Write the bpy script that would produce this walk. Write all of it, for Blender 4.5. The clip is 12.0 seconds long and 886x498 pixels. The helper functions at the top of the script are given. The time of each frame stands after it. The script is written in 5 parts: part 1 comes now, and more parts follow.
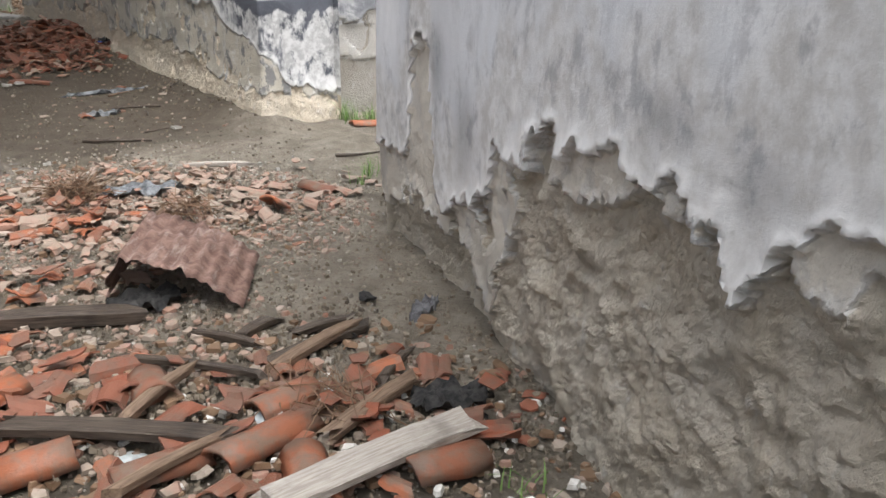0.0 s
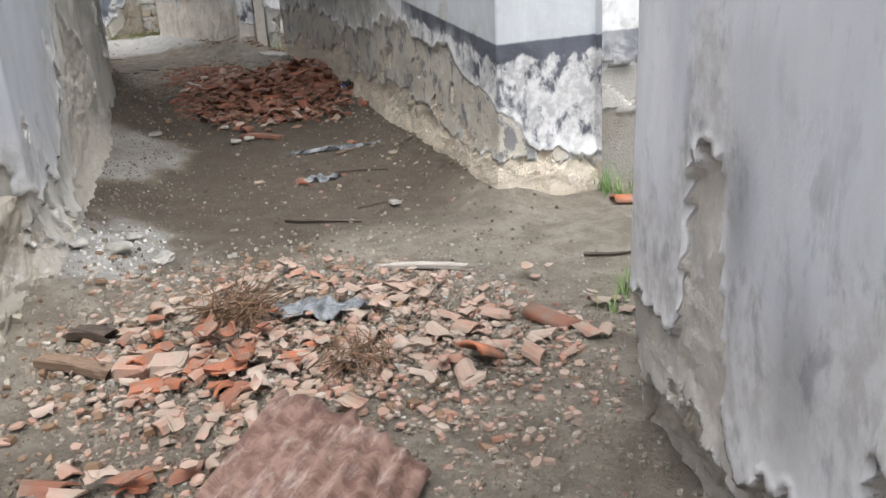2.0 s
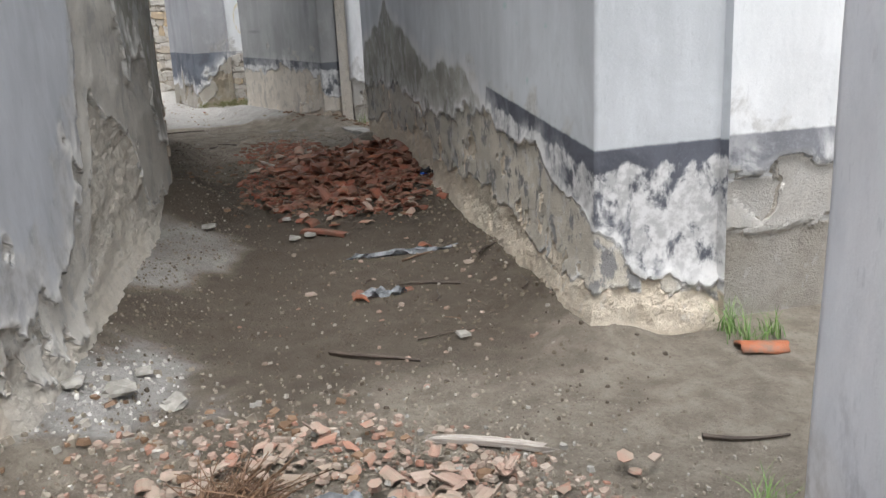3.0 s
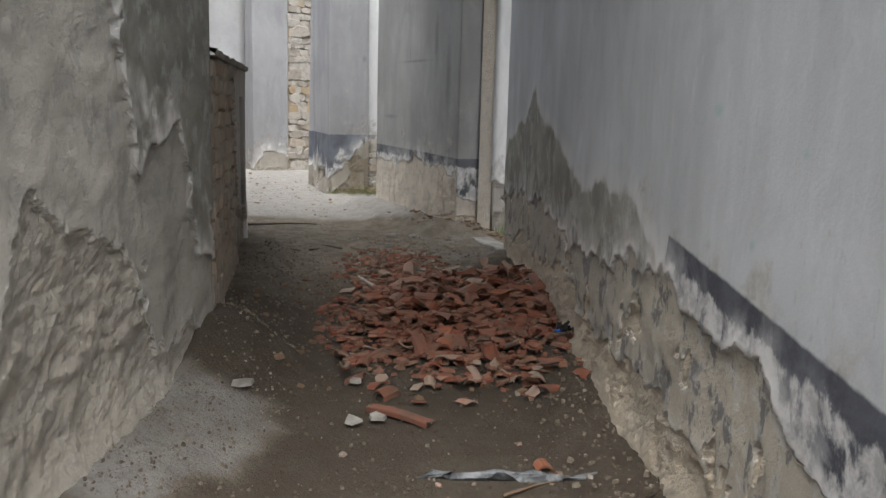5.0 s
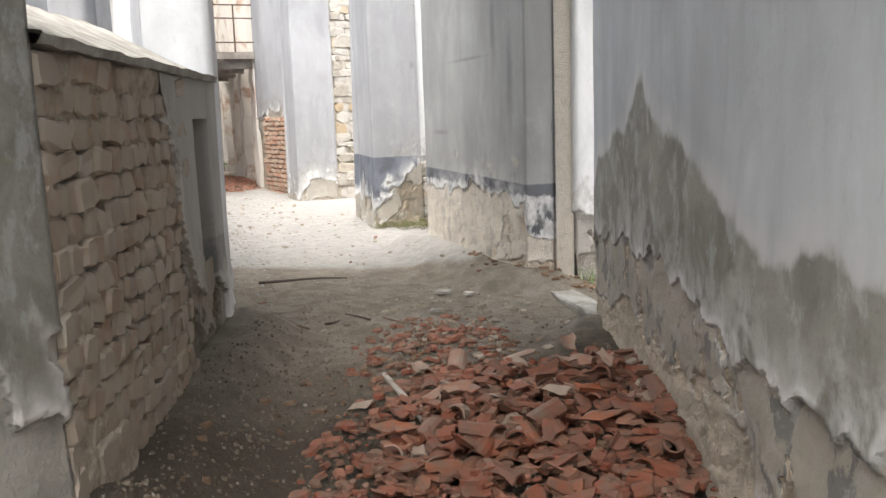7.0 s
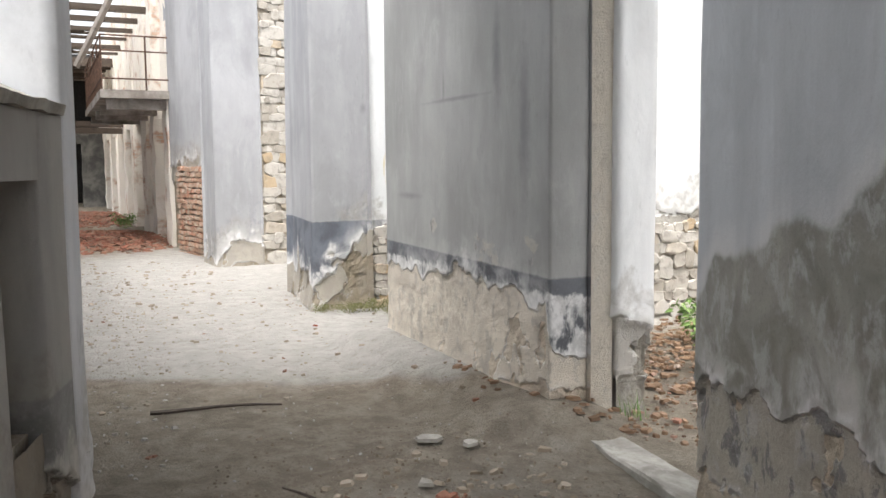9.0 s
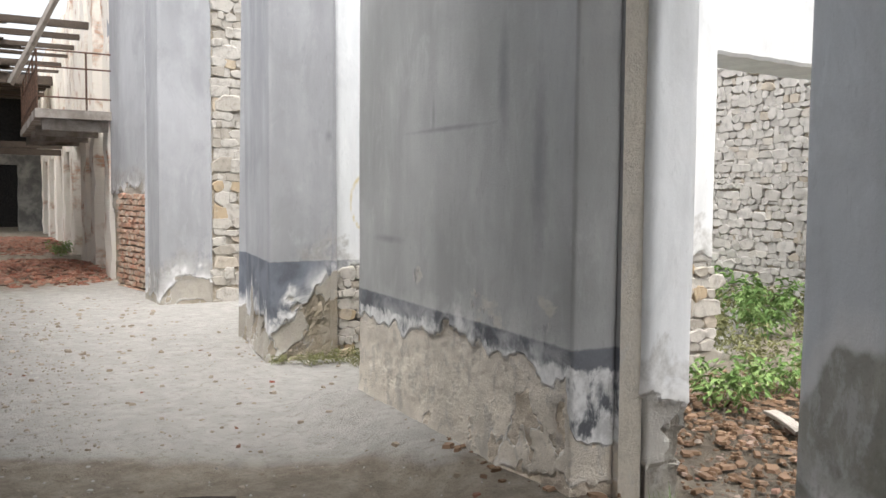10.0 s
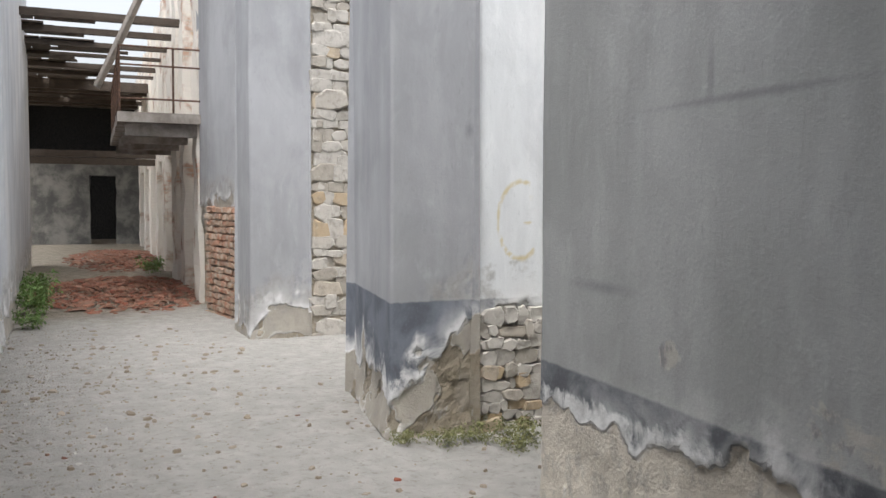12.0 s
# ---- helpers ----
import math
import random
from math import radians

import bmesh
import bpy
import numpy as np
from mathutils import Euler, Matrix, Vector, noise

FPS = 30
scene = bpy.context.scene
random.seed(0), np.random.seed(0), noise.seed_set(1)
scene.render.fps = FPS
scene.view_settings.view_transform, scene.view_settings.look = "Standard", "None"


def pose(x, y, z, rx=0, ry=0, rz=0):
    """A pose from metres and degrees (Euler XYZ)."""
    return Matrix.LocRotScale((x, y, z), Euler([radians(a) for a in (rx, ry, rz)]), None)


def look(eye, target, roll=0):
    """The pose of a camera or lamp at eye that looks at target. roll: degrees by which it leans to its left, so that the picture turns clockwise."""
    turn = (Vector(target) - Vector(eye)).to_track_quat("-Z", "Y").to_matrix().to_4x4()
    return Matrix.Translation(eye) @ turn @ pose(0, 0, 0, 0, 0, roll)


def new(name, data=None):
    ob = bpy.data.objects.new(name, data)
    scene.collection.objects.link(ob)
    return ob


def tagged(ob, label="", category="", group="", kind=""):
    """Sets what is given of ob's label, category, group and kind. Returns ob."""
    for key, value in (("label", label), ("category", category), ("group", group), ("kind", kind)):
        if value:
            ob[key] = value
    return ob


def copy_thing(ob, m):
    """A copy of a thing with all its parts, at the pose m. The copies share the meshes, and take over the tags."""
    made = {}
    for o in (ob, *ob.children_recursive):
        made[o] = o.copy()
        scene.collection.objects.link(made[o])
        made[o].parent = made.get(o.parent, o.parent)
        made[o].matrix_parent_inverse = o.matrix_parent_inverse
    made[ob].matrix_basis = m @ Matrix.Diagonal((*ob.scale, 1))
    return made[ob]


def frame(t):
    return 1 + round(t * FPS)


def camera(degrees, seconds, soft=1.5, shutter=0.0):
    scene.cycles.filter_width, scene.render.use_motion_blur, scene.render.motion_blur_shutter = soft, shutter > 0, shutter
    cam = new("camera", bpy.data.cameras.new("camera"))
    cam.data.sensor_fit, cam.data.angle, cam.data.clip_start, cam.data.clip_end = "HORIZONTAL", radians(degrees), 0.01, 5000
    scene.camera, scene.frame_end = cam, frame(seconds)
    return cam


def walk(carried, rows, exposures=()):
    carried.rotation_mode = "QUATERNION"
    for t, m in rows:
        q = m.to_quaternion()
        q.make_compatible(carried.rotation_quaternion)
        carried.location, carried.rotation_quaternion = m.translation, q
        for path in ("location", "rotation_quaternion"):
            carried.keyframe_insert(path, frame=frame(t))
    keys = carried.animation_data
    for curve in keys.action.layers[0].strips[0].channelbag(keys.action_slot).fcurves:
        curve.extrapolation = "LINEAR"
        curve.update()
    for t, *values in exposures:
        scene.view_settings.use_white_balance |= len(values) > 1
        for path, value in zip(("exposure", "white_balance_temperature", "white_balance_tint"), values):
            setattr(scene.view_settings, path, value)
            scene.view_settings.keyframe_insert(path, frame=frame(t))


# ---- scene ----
cam = camera(55.4, 12.0)
METRES, EYE, TILT, LEAN, TURN = 12.1, 1.5, 0.0, 0.0, 0.0
ROWS = [
    (0.0, 0.0, 0.0, 0.0, 0.43, -20.8, -1.14),
    (0.5, -0.0044, 0.032, 0.0029, 8.73, -21.85, 0.0),
    (1.0, 0.0012, 0.0657, 0.0008, 16.11, -23.32, 0.88),
    (1.5, -0.0002, 0.1004, 0.0023, 19.38, -23.22, 1.43),
    (2.0, -0.0042, 0.1356, 0.0033, 19.01, -19.91, 2.87),
    (2.5, -0.013, 0.1768, 0.0078, 22.38, -17.07, 3.59),
    (4.5, -0.0769, 0.3278, 0.0121, 34.6, -12.03, -2.02),
    (5.0, -0.0983, 0.3675, 0.0114, 37.13, -9.66, -1.67),
    (5.5, -0.1234, 0.4061, 0.0091, 34.71, -9.84, -1.43),
    (6.0, -0.1473, 0.4488, 0.0066, 35.2, -9.4, -0.2),
    (6.5, -0.1736, 0.4862, 0.0089, 39.76, -9.49, 0.03),
    (7.0, -0.2034, 0.5217, 0.0103, 42.17, -8.84, 1.8),
    (7.5, -0.2365, 0.5564, 0.0131, 43.7, -6.29, 2.53),
    (9.5, -0.3693, 0.6538, 0.0176, 35.03, -5.01, -0.02),
    (10.0, -0.3963, 0.6765, 0.0218, 33.64, -3.66, -0.58),
    (10.5, -0.4295, 0.6986, 0.0238, 29.59, -3.88, -1.94),
    (11.0, -0.4575, 0.7272, 0.02, 27.38, -5.62, -1.45),
    (11.5, -0.4924, 0.7592, 0.0224, 30.97, -5.82, -0.28),
    (12.0, -0.5294, 0.7889, 0.0249, 39.87, -3.11, -0.32),
]
walk(cam, [(t, pose(0, 0, EYE, TILT, LEAN, TURN) @ pose(METRES * x, METRES * y, METRES * z, 90 + pitch, roll, yaw)) for t, x, y, z, yaw, pitch, roll in ROWS],
     exposures=[(0.0, 1.25, 6350, 10), (1.5, 1.35, 6200, 10), (2.5, 1.22, 6250, 10), (4.5, 0.85, 6300, 10), (5.5, 1.2, 6650, 10), (7.5, 2.05, 6650, 10), (9.5, 1.65, 6550, 10), (10.5, 1.38, 6500, 10), (12.0, 1.18, 6400, 10)])


# ---- world and light ----
SUN_EL, SUN_ROT = radians(70), radians(150)
world = bpy.data.worlds.new("overcast_sky")
scene.world = world
world.use_nodes = True
wn = world.node_tree
wn.nodes.clear()
sky = wn.nodes.new("ShaderNodeTexSky")
sky.sky_type, sky.sun_disc = "NISHITA", False
sky.sun_elevation, sky.sun_rotation = SUN_EL, SUN_ROT
sky.air_density, sky.dust_density, sky.ozone_density = 1.0, 6.0, 0.6
soft_sky = wn.nodes.new("ShaderNodeHueSaturation")
soft_sky.inputs["Saturation"].default_value = 0.25
back = wn.nodes.new("ShaderNodeBackground")
back.inputs["Strength"].default_value = 0.15
wout = wn.nodes.new("ShaderNodeOutputWorld")
wn.links.new(sky.outputs[0], soft_sky.inputs["Color"])
wn.links.new(soft_sky.outputs[0], back.inputs["Color"])
wn.links.new(back.outputs[0], wout.inputs["Surface"])

sun_data = bpy.data.lights.new("sun", "SUN")
sun_data.energy, sun_data.angle, sun_data.color = 0.7, radians(60), (1.0, 0.96, 0.9)
sun = new("sun", sun_data)
sun.matrix_world = look((0, 0, 30), Vector((0, 0, 30)) - Vector((math.sin(SUN_ROT) * math.cos(SUN_EL), math.cos(SUN_ROT) * math.cos(SUN_EL), math.sin(SUN_EL))))


# ---- materials ----
class Nodes:
    """Short hand for building one node material."""

    def __init__(self, name):
        self.mat = bpy.data.materials.new(name)
        self.mat.use_nodes = True
        self.tree = self.mat.node_tree
        self.tree.nodes.clear()
        self.out = self.tree.nodes.new("ShaderNodeOutputMaterial")
        self.bsdf = self.tree.nodes.new("ShaderNodeBsdfPrincipled")
        self.bsdf.inputs["Roughness"].default_value = 0.9
        self.bsdf.inputs["Specular IOR Level"].default_value = 0.25
        self.link(self.bsdf.outputs[0], self.out.inputs[0])

    def link(self, a, b):
        self.tree.links.new(a, b)

    def put(self, socket, v):
        if isinstance(v, (int, float)):
            socket.default_value = v
        elif isinstance(v, tuple):
            socket.default_value = (*v, 1.0) if len(v) == 3 and len(socket.default_value) == 4 else v
        else:
            self.link(v, socket)

    def coords(self, scale=(1, 1, 1), world_space=False):
        m = self.tree.nodes.new("ShaderNodeMapping")
        m.inputs["Scale"].default_value = scale
        if world_space:
            g = self.tree.nodes.new("ShaderNodeNewGeometry")
            self.link(g.outputs["Position"], m.inputs["Vector"])
        else:
            g = self.tree.nodes.new("ShaderNodeTexCoord")
            self.link(g.outputs["Object"], m.inputs["Vector"])
        return m.outputs[0]

    def noise(self, scale, detail=5, rough=0.6, at=None, warp=0.0):
        n = self.tree.nodes.new("ShaderNodeTexNoise")
        n.inputs["Scale"].default_value, n.inputs["Detail"].default_value, n.inputs["Roughness"].default_value = scale, detail, rough
        n.inputs["Distortion"].default_value = warp
        if at is not None:
            self.link(at, n.inputs["Vector"])
        return n.outputs["Fac"]

    def cells(self, scale, at=None, feature="F1", out="Distance"):
        n = self.tree.nodes.new("ShaderNodeTexVoronoi")
        n.feature = feature
        n.inputs["Scale"].default_value = scale
        if at is not None:
            self.link(at, n.inputs["Vector"])
        return n.outputs[out]

    def attr(self, name):
        n = self.tree.nodes.new("ShaderNodeAttribute")
        n.attribute_name = name
        return n.outputs["Fac"]

    def math(self, op, a, b=0.0, c=0.0):
        n = self.tree.nodes.new("ShaderNodeMath")
        n.operation = op
        for i, v in enumerate((a, b, c)):
            self.put(n.inputs[i], v)
        return n.outputs[0]

    def ramp(self, v, lo, hi, a=0.0, b=1.0):
        n = self.tree.nodes.new("ShaderNodeMapRange")
        n.interpolation_type = "SMOOTHSTEP"
        for i, x in enumerate((v, lo, hi, a, b)):
            self.put(n.inputs[i], x)
        return n.outputs[0]

    def mix(self, f, a, b, blend="MIX"):
        n = self.tree.nodes.new("ShaderNodeMix")
        n.data_type, n.blend_type = "RGBA", blend
        self.put(n.inputs[0], f)
        self.put(n.inputs[6], a)
        self.put(n.inputs[7], b)
        return n.outputs[2]

    def random(self):
        return self.tree.nodes.new("ShaderNodeObjectInfo").outputs["Random"]

    def island(self):
        return self.tree.nodes.new("ShaderNodeNewGeometry").outputs["Random Per Island"]

    def bump(self, height, distance, strength=1.0):
        n = self.tree.nodes.new("ShaderNodeBump")
        n.inputs["Strength"].default_value, n.inputs["Distance"].default_value = strength, distance
        self.link(height, n.inputs["Height"])
        self.link(n.outputs[0], self.bsdf.inputs["Normal"])

    def color(self, c, rough=None, metal=None):
        self.put(self.bsdf.inputs["Base Color"], c)
        if rough is not None:
            self.put(self.bsdf.inputs["Roughness"], rough)
        if metal is not None:
            self.put(self.bsdf.inputs["Metallic"], metal)
        return self.mat


def plaster(name, upper, dado, salt, coat, earth, damp=0.0, reach=0.5, blotchy=0.3, keep=0.24):
    """Old limewashed plaster in layers: paint over a dark dado, a coarse undercoat where the paint fell, earth render where both fell.
    keep: how far the dado stays dark below its line; damp: how strongly salts and damp mark the layers."""
    n = Nodes(name)
    at = n.coords(world_space=True)
    fine = n.noise(14, 8, 0.65, at)
    grain = n.noise(60, 6, 0.7, at)
    mid = n.noise(3.2, 6, 0.6, at, 0.6)
    big = n.noise(0.9, 4, 0.55, at, 0.4)
    runs = n.noise(1.5, 6, 0.6, n.coords((2.6, 2.6, 0.4), True))
    blotch = n.noise(6.5, 8, 0.66, n.coords((1.3, 1.3, 0.85), True), 0.25)
    skin = n.math("ADD", n.attr("skin"), n.math("MULTIPLY_ADD", fine, 0.05, -0.025))
    under = n.math("ADD", n.attr("coat"), n.math("MULTIPLY_ADD", fine, 0.06, -0.03))
    tide = n.math("ADD", n.attr("stain"), n.math("MULTIPLY_ADD", fine, 0.07, -0.035))
    line = n.math("ADD", n.attr("dado"), n.math("MULTIPLY_ADD", fine, 0.02, -0.01))
    # paint
    up = n.mix(n.ramp(runs, 0.35, 0.68), tuple(c * 0.85 for c in upper), upper)
    up = n.mix(n.ramp(big, 0.42, 0.7, 0.0, 0.5), up, tuple(min(0.85, c * 1.25) for c in upper))
    up = n.mix(n.ramp(mid, 0.56, 0.78, 0.0, 0.14), up, (0.27, 0.265, 0.24))
    up = n.mix(n.ramp(n.noise(1.1, 4, 0.5, n.coords((1.3, 1.3, 0.7), True), 0.3), 0.42, 0.68, 0.0, blotchy), up, tuple(c * 0.56 for c in upper))
    up = n.mix(n.ramp(n.noise(9, 5, 0.6, n.coords((1, 1, 0.3), True), 0.4), 0.53, 0.72, 0.0, 0.16), up, tuple(min(0.85, c * 1.3) for c in upper))
    up = n.mix(n.ramp(n.noise(22, 6, 0.7, n.coords((1, 1, 0.6), True), 0.2), 0.56, 0.74, 0.0, 0.16), up, tuple(c * 0.62 for c in upper))
    up = n.mix(n.ramp(n.noise(2.3, 7, 0.7, n.coords((1, 1, 0.55), True), 0.8), 0.46, 0.7, 0.0, 0.42), up, tuple(c * 0.7 for c in upper))
    up = n.mix(n.ramp(n.noise(5.5, 7, 0.72, n.coords((1.2, 1.2, 0.55), True), 0.6), 0.54, 0.74, 0.0, 0.28), up, tuple(min(0.85, c * 1.35) for c in upper))
    up = n.mix(n.ramp(n.noise(40, 3, 0.6, n.coords((1, 1, 0.3), True)), 0.63, 0.7, 0.0, 0.22), up, tuple(c * 0.6 for c in upper))
    grime = n.math("ADD", skin, n.math("MULTIPLY_ADD", mid, 1.2, -0.6))
    up = n.mix(n.ramp(grime, reach, 0.0, 0.0, 0.6), up, n.mix(n.ramp(fine, 0.35, 0.65), tuple(c * 0.6 for c in coat), tuple(0.5 * (a + b) for a, b in zip(coat, upper))))
    up = n.mix(n.math("MULTIPLY", n.ramp(blotch, 0.52, 0.64), n.ramp(grime, reach * 1.4, reach * 0.3, 0.0, blotchy * 1.3)), up, tuple(c * 1.6 for c in dado))
    up = n.mix(n.ramp(n.math("ADD", n.attr("green"), n.math("MULTIPLY", fine, 0.3)), 0.6, 1.1, 0.0, 0.35), up, (0.16, 0.42, 0.36))
    up = n.mix(n.ramp(n.math("ADD", n.attr("yellow"), n.math("MULTIPLY", fine, 0.5)), 0.7, 1.1, 0.0, 0.55), up, (0.55, 0.42, 0.1))
    up = n.mix(n.ramp(n.math("ADD", n.attr("soot"), n.math("MULTIPLY", fine, 0.5)), 0.55, 1.2, 0.0, 0.42), up, (0.11, 0.114, 0.125))
    low = n.mix(n.ramp(mid, 0.35, 0.65), dado, tuple(c * 1.6 for c in dado))
    low = n.mix(n.ramp(grain, 0.5, 0.75, 0.0, 0.3), low, tuple(c * 2.4 for c in dado))
    worn = n.math("ADD", blotch, n.ramp(line, -0.35 * keep, -keep, -0.2, 0.09))
    chalk = n.mix(n.ramp(fine, 0.4, 0.6), salt, tuple(c * 0.66 for c in salt))
    low = n.mix(n.ramp(worn, 0.47, 0.6, 0.0, 0.85), low, chalk)
    paint = n.mix(n.ramp(line, -0.008, 0.008), low, up)
    # undercoat and earth render
    base = n.mix(n.ramp(mid, 0.34, 0.66), tuple(c * 0.8 for c in coat), coat)
    base = n.mix(n.ramp(blotch, 0.5, 0.66, 0.0, 0.5), base, tuple(0.3 * a + 0.45 * b for a, b in zip(upper, coat)))
    base = n.mix(n.ramp(grain, 0.5, 0.72, 0.0, 0.35), base, tuple(c * 0.55 for c in coat))
    raw = n.mix(n.ramp(mid, 0.36, 0.66), earth, tuple(0.5 * (a + b) for a, b in zip(coat, earth)))
    raw = n.mix(n.ramp(fine, 0.45, 0.75, 0.0, 0.45), raw, tuple(c * 0.62 for c in earth))
    raw = n.mix(n.ramp(grain, 0.54, 0.72, 0.0, 0.3), raw, tuple(c * 0.5 for c in earth))
    raw = n.mix(n.math("MULTIPLY", n.ramp(blotch, 0.42, 0.34), 0.35), raw, tuple(c * 0.85 for c in salt))
    ragged = n.math("MULTIPLY", n.ramp(blotch, 0.53, 0.58), n.math("MULTIPLY", n.ramp(under, -0.1, 0.05), damp * 0.75))
    base = n.mix(ragged, base, tuple(c * 1.5 for c in dado))
    base = n.mix(n.math("MULTIPLY", n.ramp(n.noise(8, 7, 0.65, at, 0.4), 0.55, 0.62), damp * 0.55), base, tuple(c * 0.85 for c in salt))
    # the damp stain, edged by its line of salt
    wet = n.mix(n.ramp(mid, 0.35, 0.66), (0.19, 0.185, 0.155), (0.32, 0.31, 0.265))
    wet = n.mix(n.ramp(blotch, 0.5, 0.62, 0.0, 0.7), wet, (0.44, 0.44, 0.43))
    wet = n.mix(n.ramp(grain, 0.5, 0.72, 0.0, 0.4), wet, (0.11, 0.105, 0.09))
    paint = n.mix(n.ramp(tide, 0.03, -0.03, 0.0, 0.88), paint, wet)
    rim = n.math("MULTIPLY", n.ramp(tide, -0.03, 0.012), n.ramp(tide, 0.14, 0.03))
    paint = n.mix(n.math("MULTIPLY", rim, n.ramp(runs, 0.35, 0.6, 0.1, 0.7)), paint, tuple(c * 0.9 for c in salt))
    base = n.mix(n.ramp(tide, 0.1, -0.5, 0.0, 0.25), base, (0.26, 0.25, 0.22))
    # salt along the broken edges
    fringe = n.math("MULTIPLY", n.ramp(skin, 0.13, 0.0), n.ramp(n.math("ADD", mid, n.math("MULTIPLY", runs, 0.5)), 0.66, 0.82))
    paint = n.mix(n.math("MULTIPLY", fringe, 0.85), paint, salt)
    col = n.mix(n.ramp(under, -0.004, 0.004), raw, base)
    rim2 = n.math("MULTIPLY", n.ramp(under, -0.015, 0.003), n.ramp(under, 0.045, 0.006))
    col = n.mix(n.math("MULTIPLY", rim2, n.ramp(mid, 0.42, 0.62, 0.05, 0.65)), col, salt)
    edge = n.math("MULTIPLY", n.ramp(skin, -0.02, 0.004), n.ramp(skin, 0.06, 0.006))
    col = n.mix(n.ramp(skin, -0.004, 0.004), col, paint)
    col = n.mix(n.math("MULTIPLY", edge, n.ramp(mid, 0.4, 0.6, 0.2, 0.85)), col, salt)
    bare = n.math("MAXIMUM", skin, under)
    lumps = n.math("ADD", n.math("MULTIPLY", n.math("ADD", n.noise(30, 7, 0.75, at), n.math("MULTIPLY", n.noise(75, 6, 0.75, at), 0.6)), n.ramp(bare, 0.02, -0.05, 0.09, 1.0)), n.math("MULTIPLY", n.ramp(skin, -0.012, 0.012), 0.7))
    lumps = n.math("ADD", lumps, n.math("MULTIPLY", n.math("MAXIMUM", n.ramp(under, -0.012, 0.012), n.ramp(skin, -0.012, 0.012)), 0.7))
    lumps = n.math("ADD", lumps, n.math("MULTIPLY", grain, n.ramp(skin, 0.02, -0.02, 0.015, 0.45)))
    n.bump(lumps, 0.03, 0.85)
    return n.color(col, 0.92)


PLASTER = plaster("grey_peeling_plaster", (0.36, 0.366, 0.38), (0.105, 0.115, 0.135), (0.66, 0.66, 0.66), (0.42, 0.39, 0.34), (0.32, 0.275, 0.21), keep=0.6)
# coat and earth are raised in colour for door light on the pier's foot.
PLASTER_DIM = plaster("stained_grey_plaster", (0.355, 0.36, 0.355), (0.095, 0.1, 0.11), (0.74, 0.74, 0.73), (0.72, 0.66, 0.57), (0.68, 0.59, 0.48), 0.2, 0.06, 0.5, 0.12)
PLASTER_PEELED = plaster("peeled_grey_plaster", (0.7, 0.725, 0.76), (0.15, 0.155, 0.17), (0.82, 0.82, 0.82), (0.66, 0.62, 0.55), (0.61, 0.545, 0.445), 0.15, 0.65, 0.4)
RENDER_COAT = plaster("bare_grey_render", (0.5, 0.52, 0.55), (0.13, 0.135, 0.15), (0.7, 0.69, 0.66), (0.6, 0.575, 0.52), (0.66, 0.61, 0.525), 0.2, 0.3, 0.3)
PLASTER_DAMP = plaster("damp_stained_plaster", (0.53, 0.555, 0.575), (0.075, 0.08, 0.095), (0.7, 0.7, 0.69), (0.56, 0.52, 0.44), (0.7, 0.61, 0.48), 0.9, 0.2, 0.2, 0.12)
RENDER_GREY = plaster("brown_grey_render", (0.4, 0.395, 0.375), (0.2, 0.2, 0.195), (0.55, 0.54, 0.5), (0.37, 0.335, 0.28), (0.3, 0.26, 0.205), 0.1, 0.3, 0.3)
WHITE = plaster("whitewashed_plaster", (0.72, 0.74, 0.75), (0.16, 0.165, 0.18), (0.7, 0.7, 0.69), (0.5, 0.48, 0.44), (0.38, 0.35, 0.3), 0.0, 0.12, 0.1)


def simple(name, a, b, scale=12.0, rough=0.8, metal=0.0, relief=0.004):
    n = Nodes(name)
    f = n.noise(scale, 6, 0.65, n.coords(world_space=True), 0.3)
    n.bump(f, relief, 0.7)
    return n.color(n.mix(n.ramp(f, 0.35, 0.68), a, b), rough, metal)


MORTAR = simple("old_lime_mortar", (0.31, 0.27, 0.21), (0.47, 0.42, 0.35), 20, 0.95, relief=0.02)


def earth_material():
    n = Nodes("dusty_earth")
    at = n.coords(world_space=True)
    fine, mid, big = n.noise(55, 8, 0.7, at), n.noise(6, 6, 0.62, at, 0.3), n.noise(0.7, 4, 0.5, at)
    col = n.mix(n.ramp(mid, 0.3, 0.7), (0.21, 0.182, 0.145), (0.35, 0.312, 0.255))
    col = n.mix(n.ramp(fine, 0.5, 0.72, 0.0, 0.6), col, (0.12, 0.098, 0.075))
    col = n.mix(n.ramp(n.noise(120, 3, 0.6, at), 0.62, 0.7, 0.0, 0.5), col, (0.48, 0.45, 0.4))
    # Real dust and lime share this pale tone with painted alley and door light.
    col = n.mix(n.ramp(n.math("MULTIPLY_ADD", big, 0.5, n.attr("dust_light")), 0.45, 0.95), col, n.mix(n.ramp(mid, 0.35, 0.7), n.mix(big, (0.37, 0.358, 0.335), (0.43, 0.42, 0.395)), (0.48, 0.47, 0.445)))
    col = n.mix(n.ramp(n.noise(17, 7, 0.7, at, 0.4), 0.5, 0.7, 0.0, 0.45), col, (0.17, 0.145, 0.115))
    # Damp earth tone; in the passage it also carries the ceiling's shade.
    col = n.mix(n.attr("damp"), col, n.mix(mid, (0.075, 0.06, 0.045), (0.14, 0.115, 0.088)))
    n.bump(n.math("ADD", n.math("ADD", fine, n.math("MULTIPLY", mid, 0.15)), n.math("MULTIPLY", n.noise(26, 8, 0.72, at), 1.1)), 0.045, 0.9)
    return n.color(col, 0.95)


EARTH = earth_material()


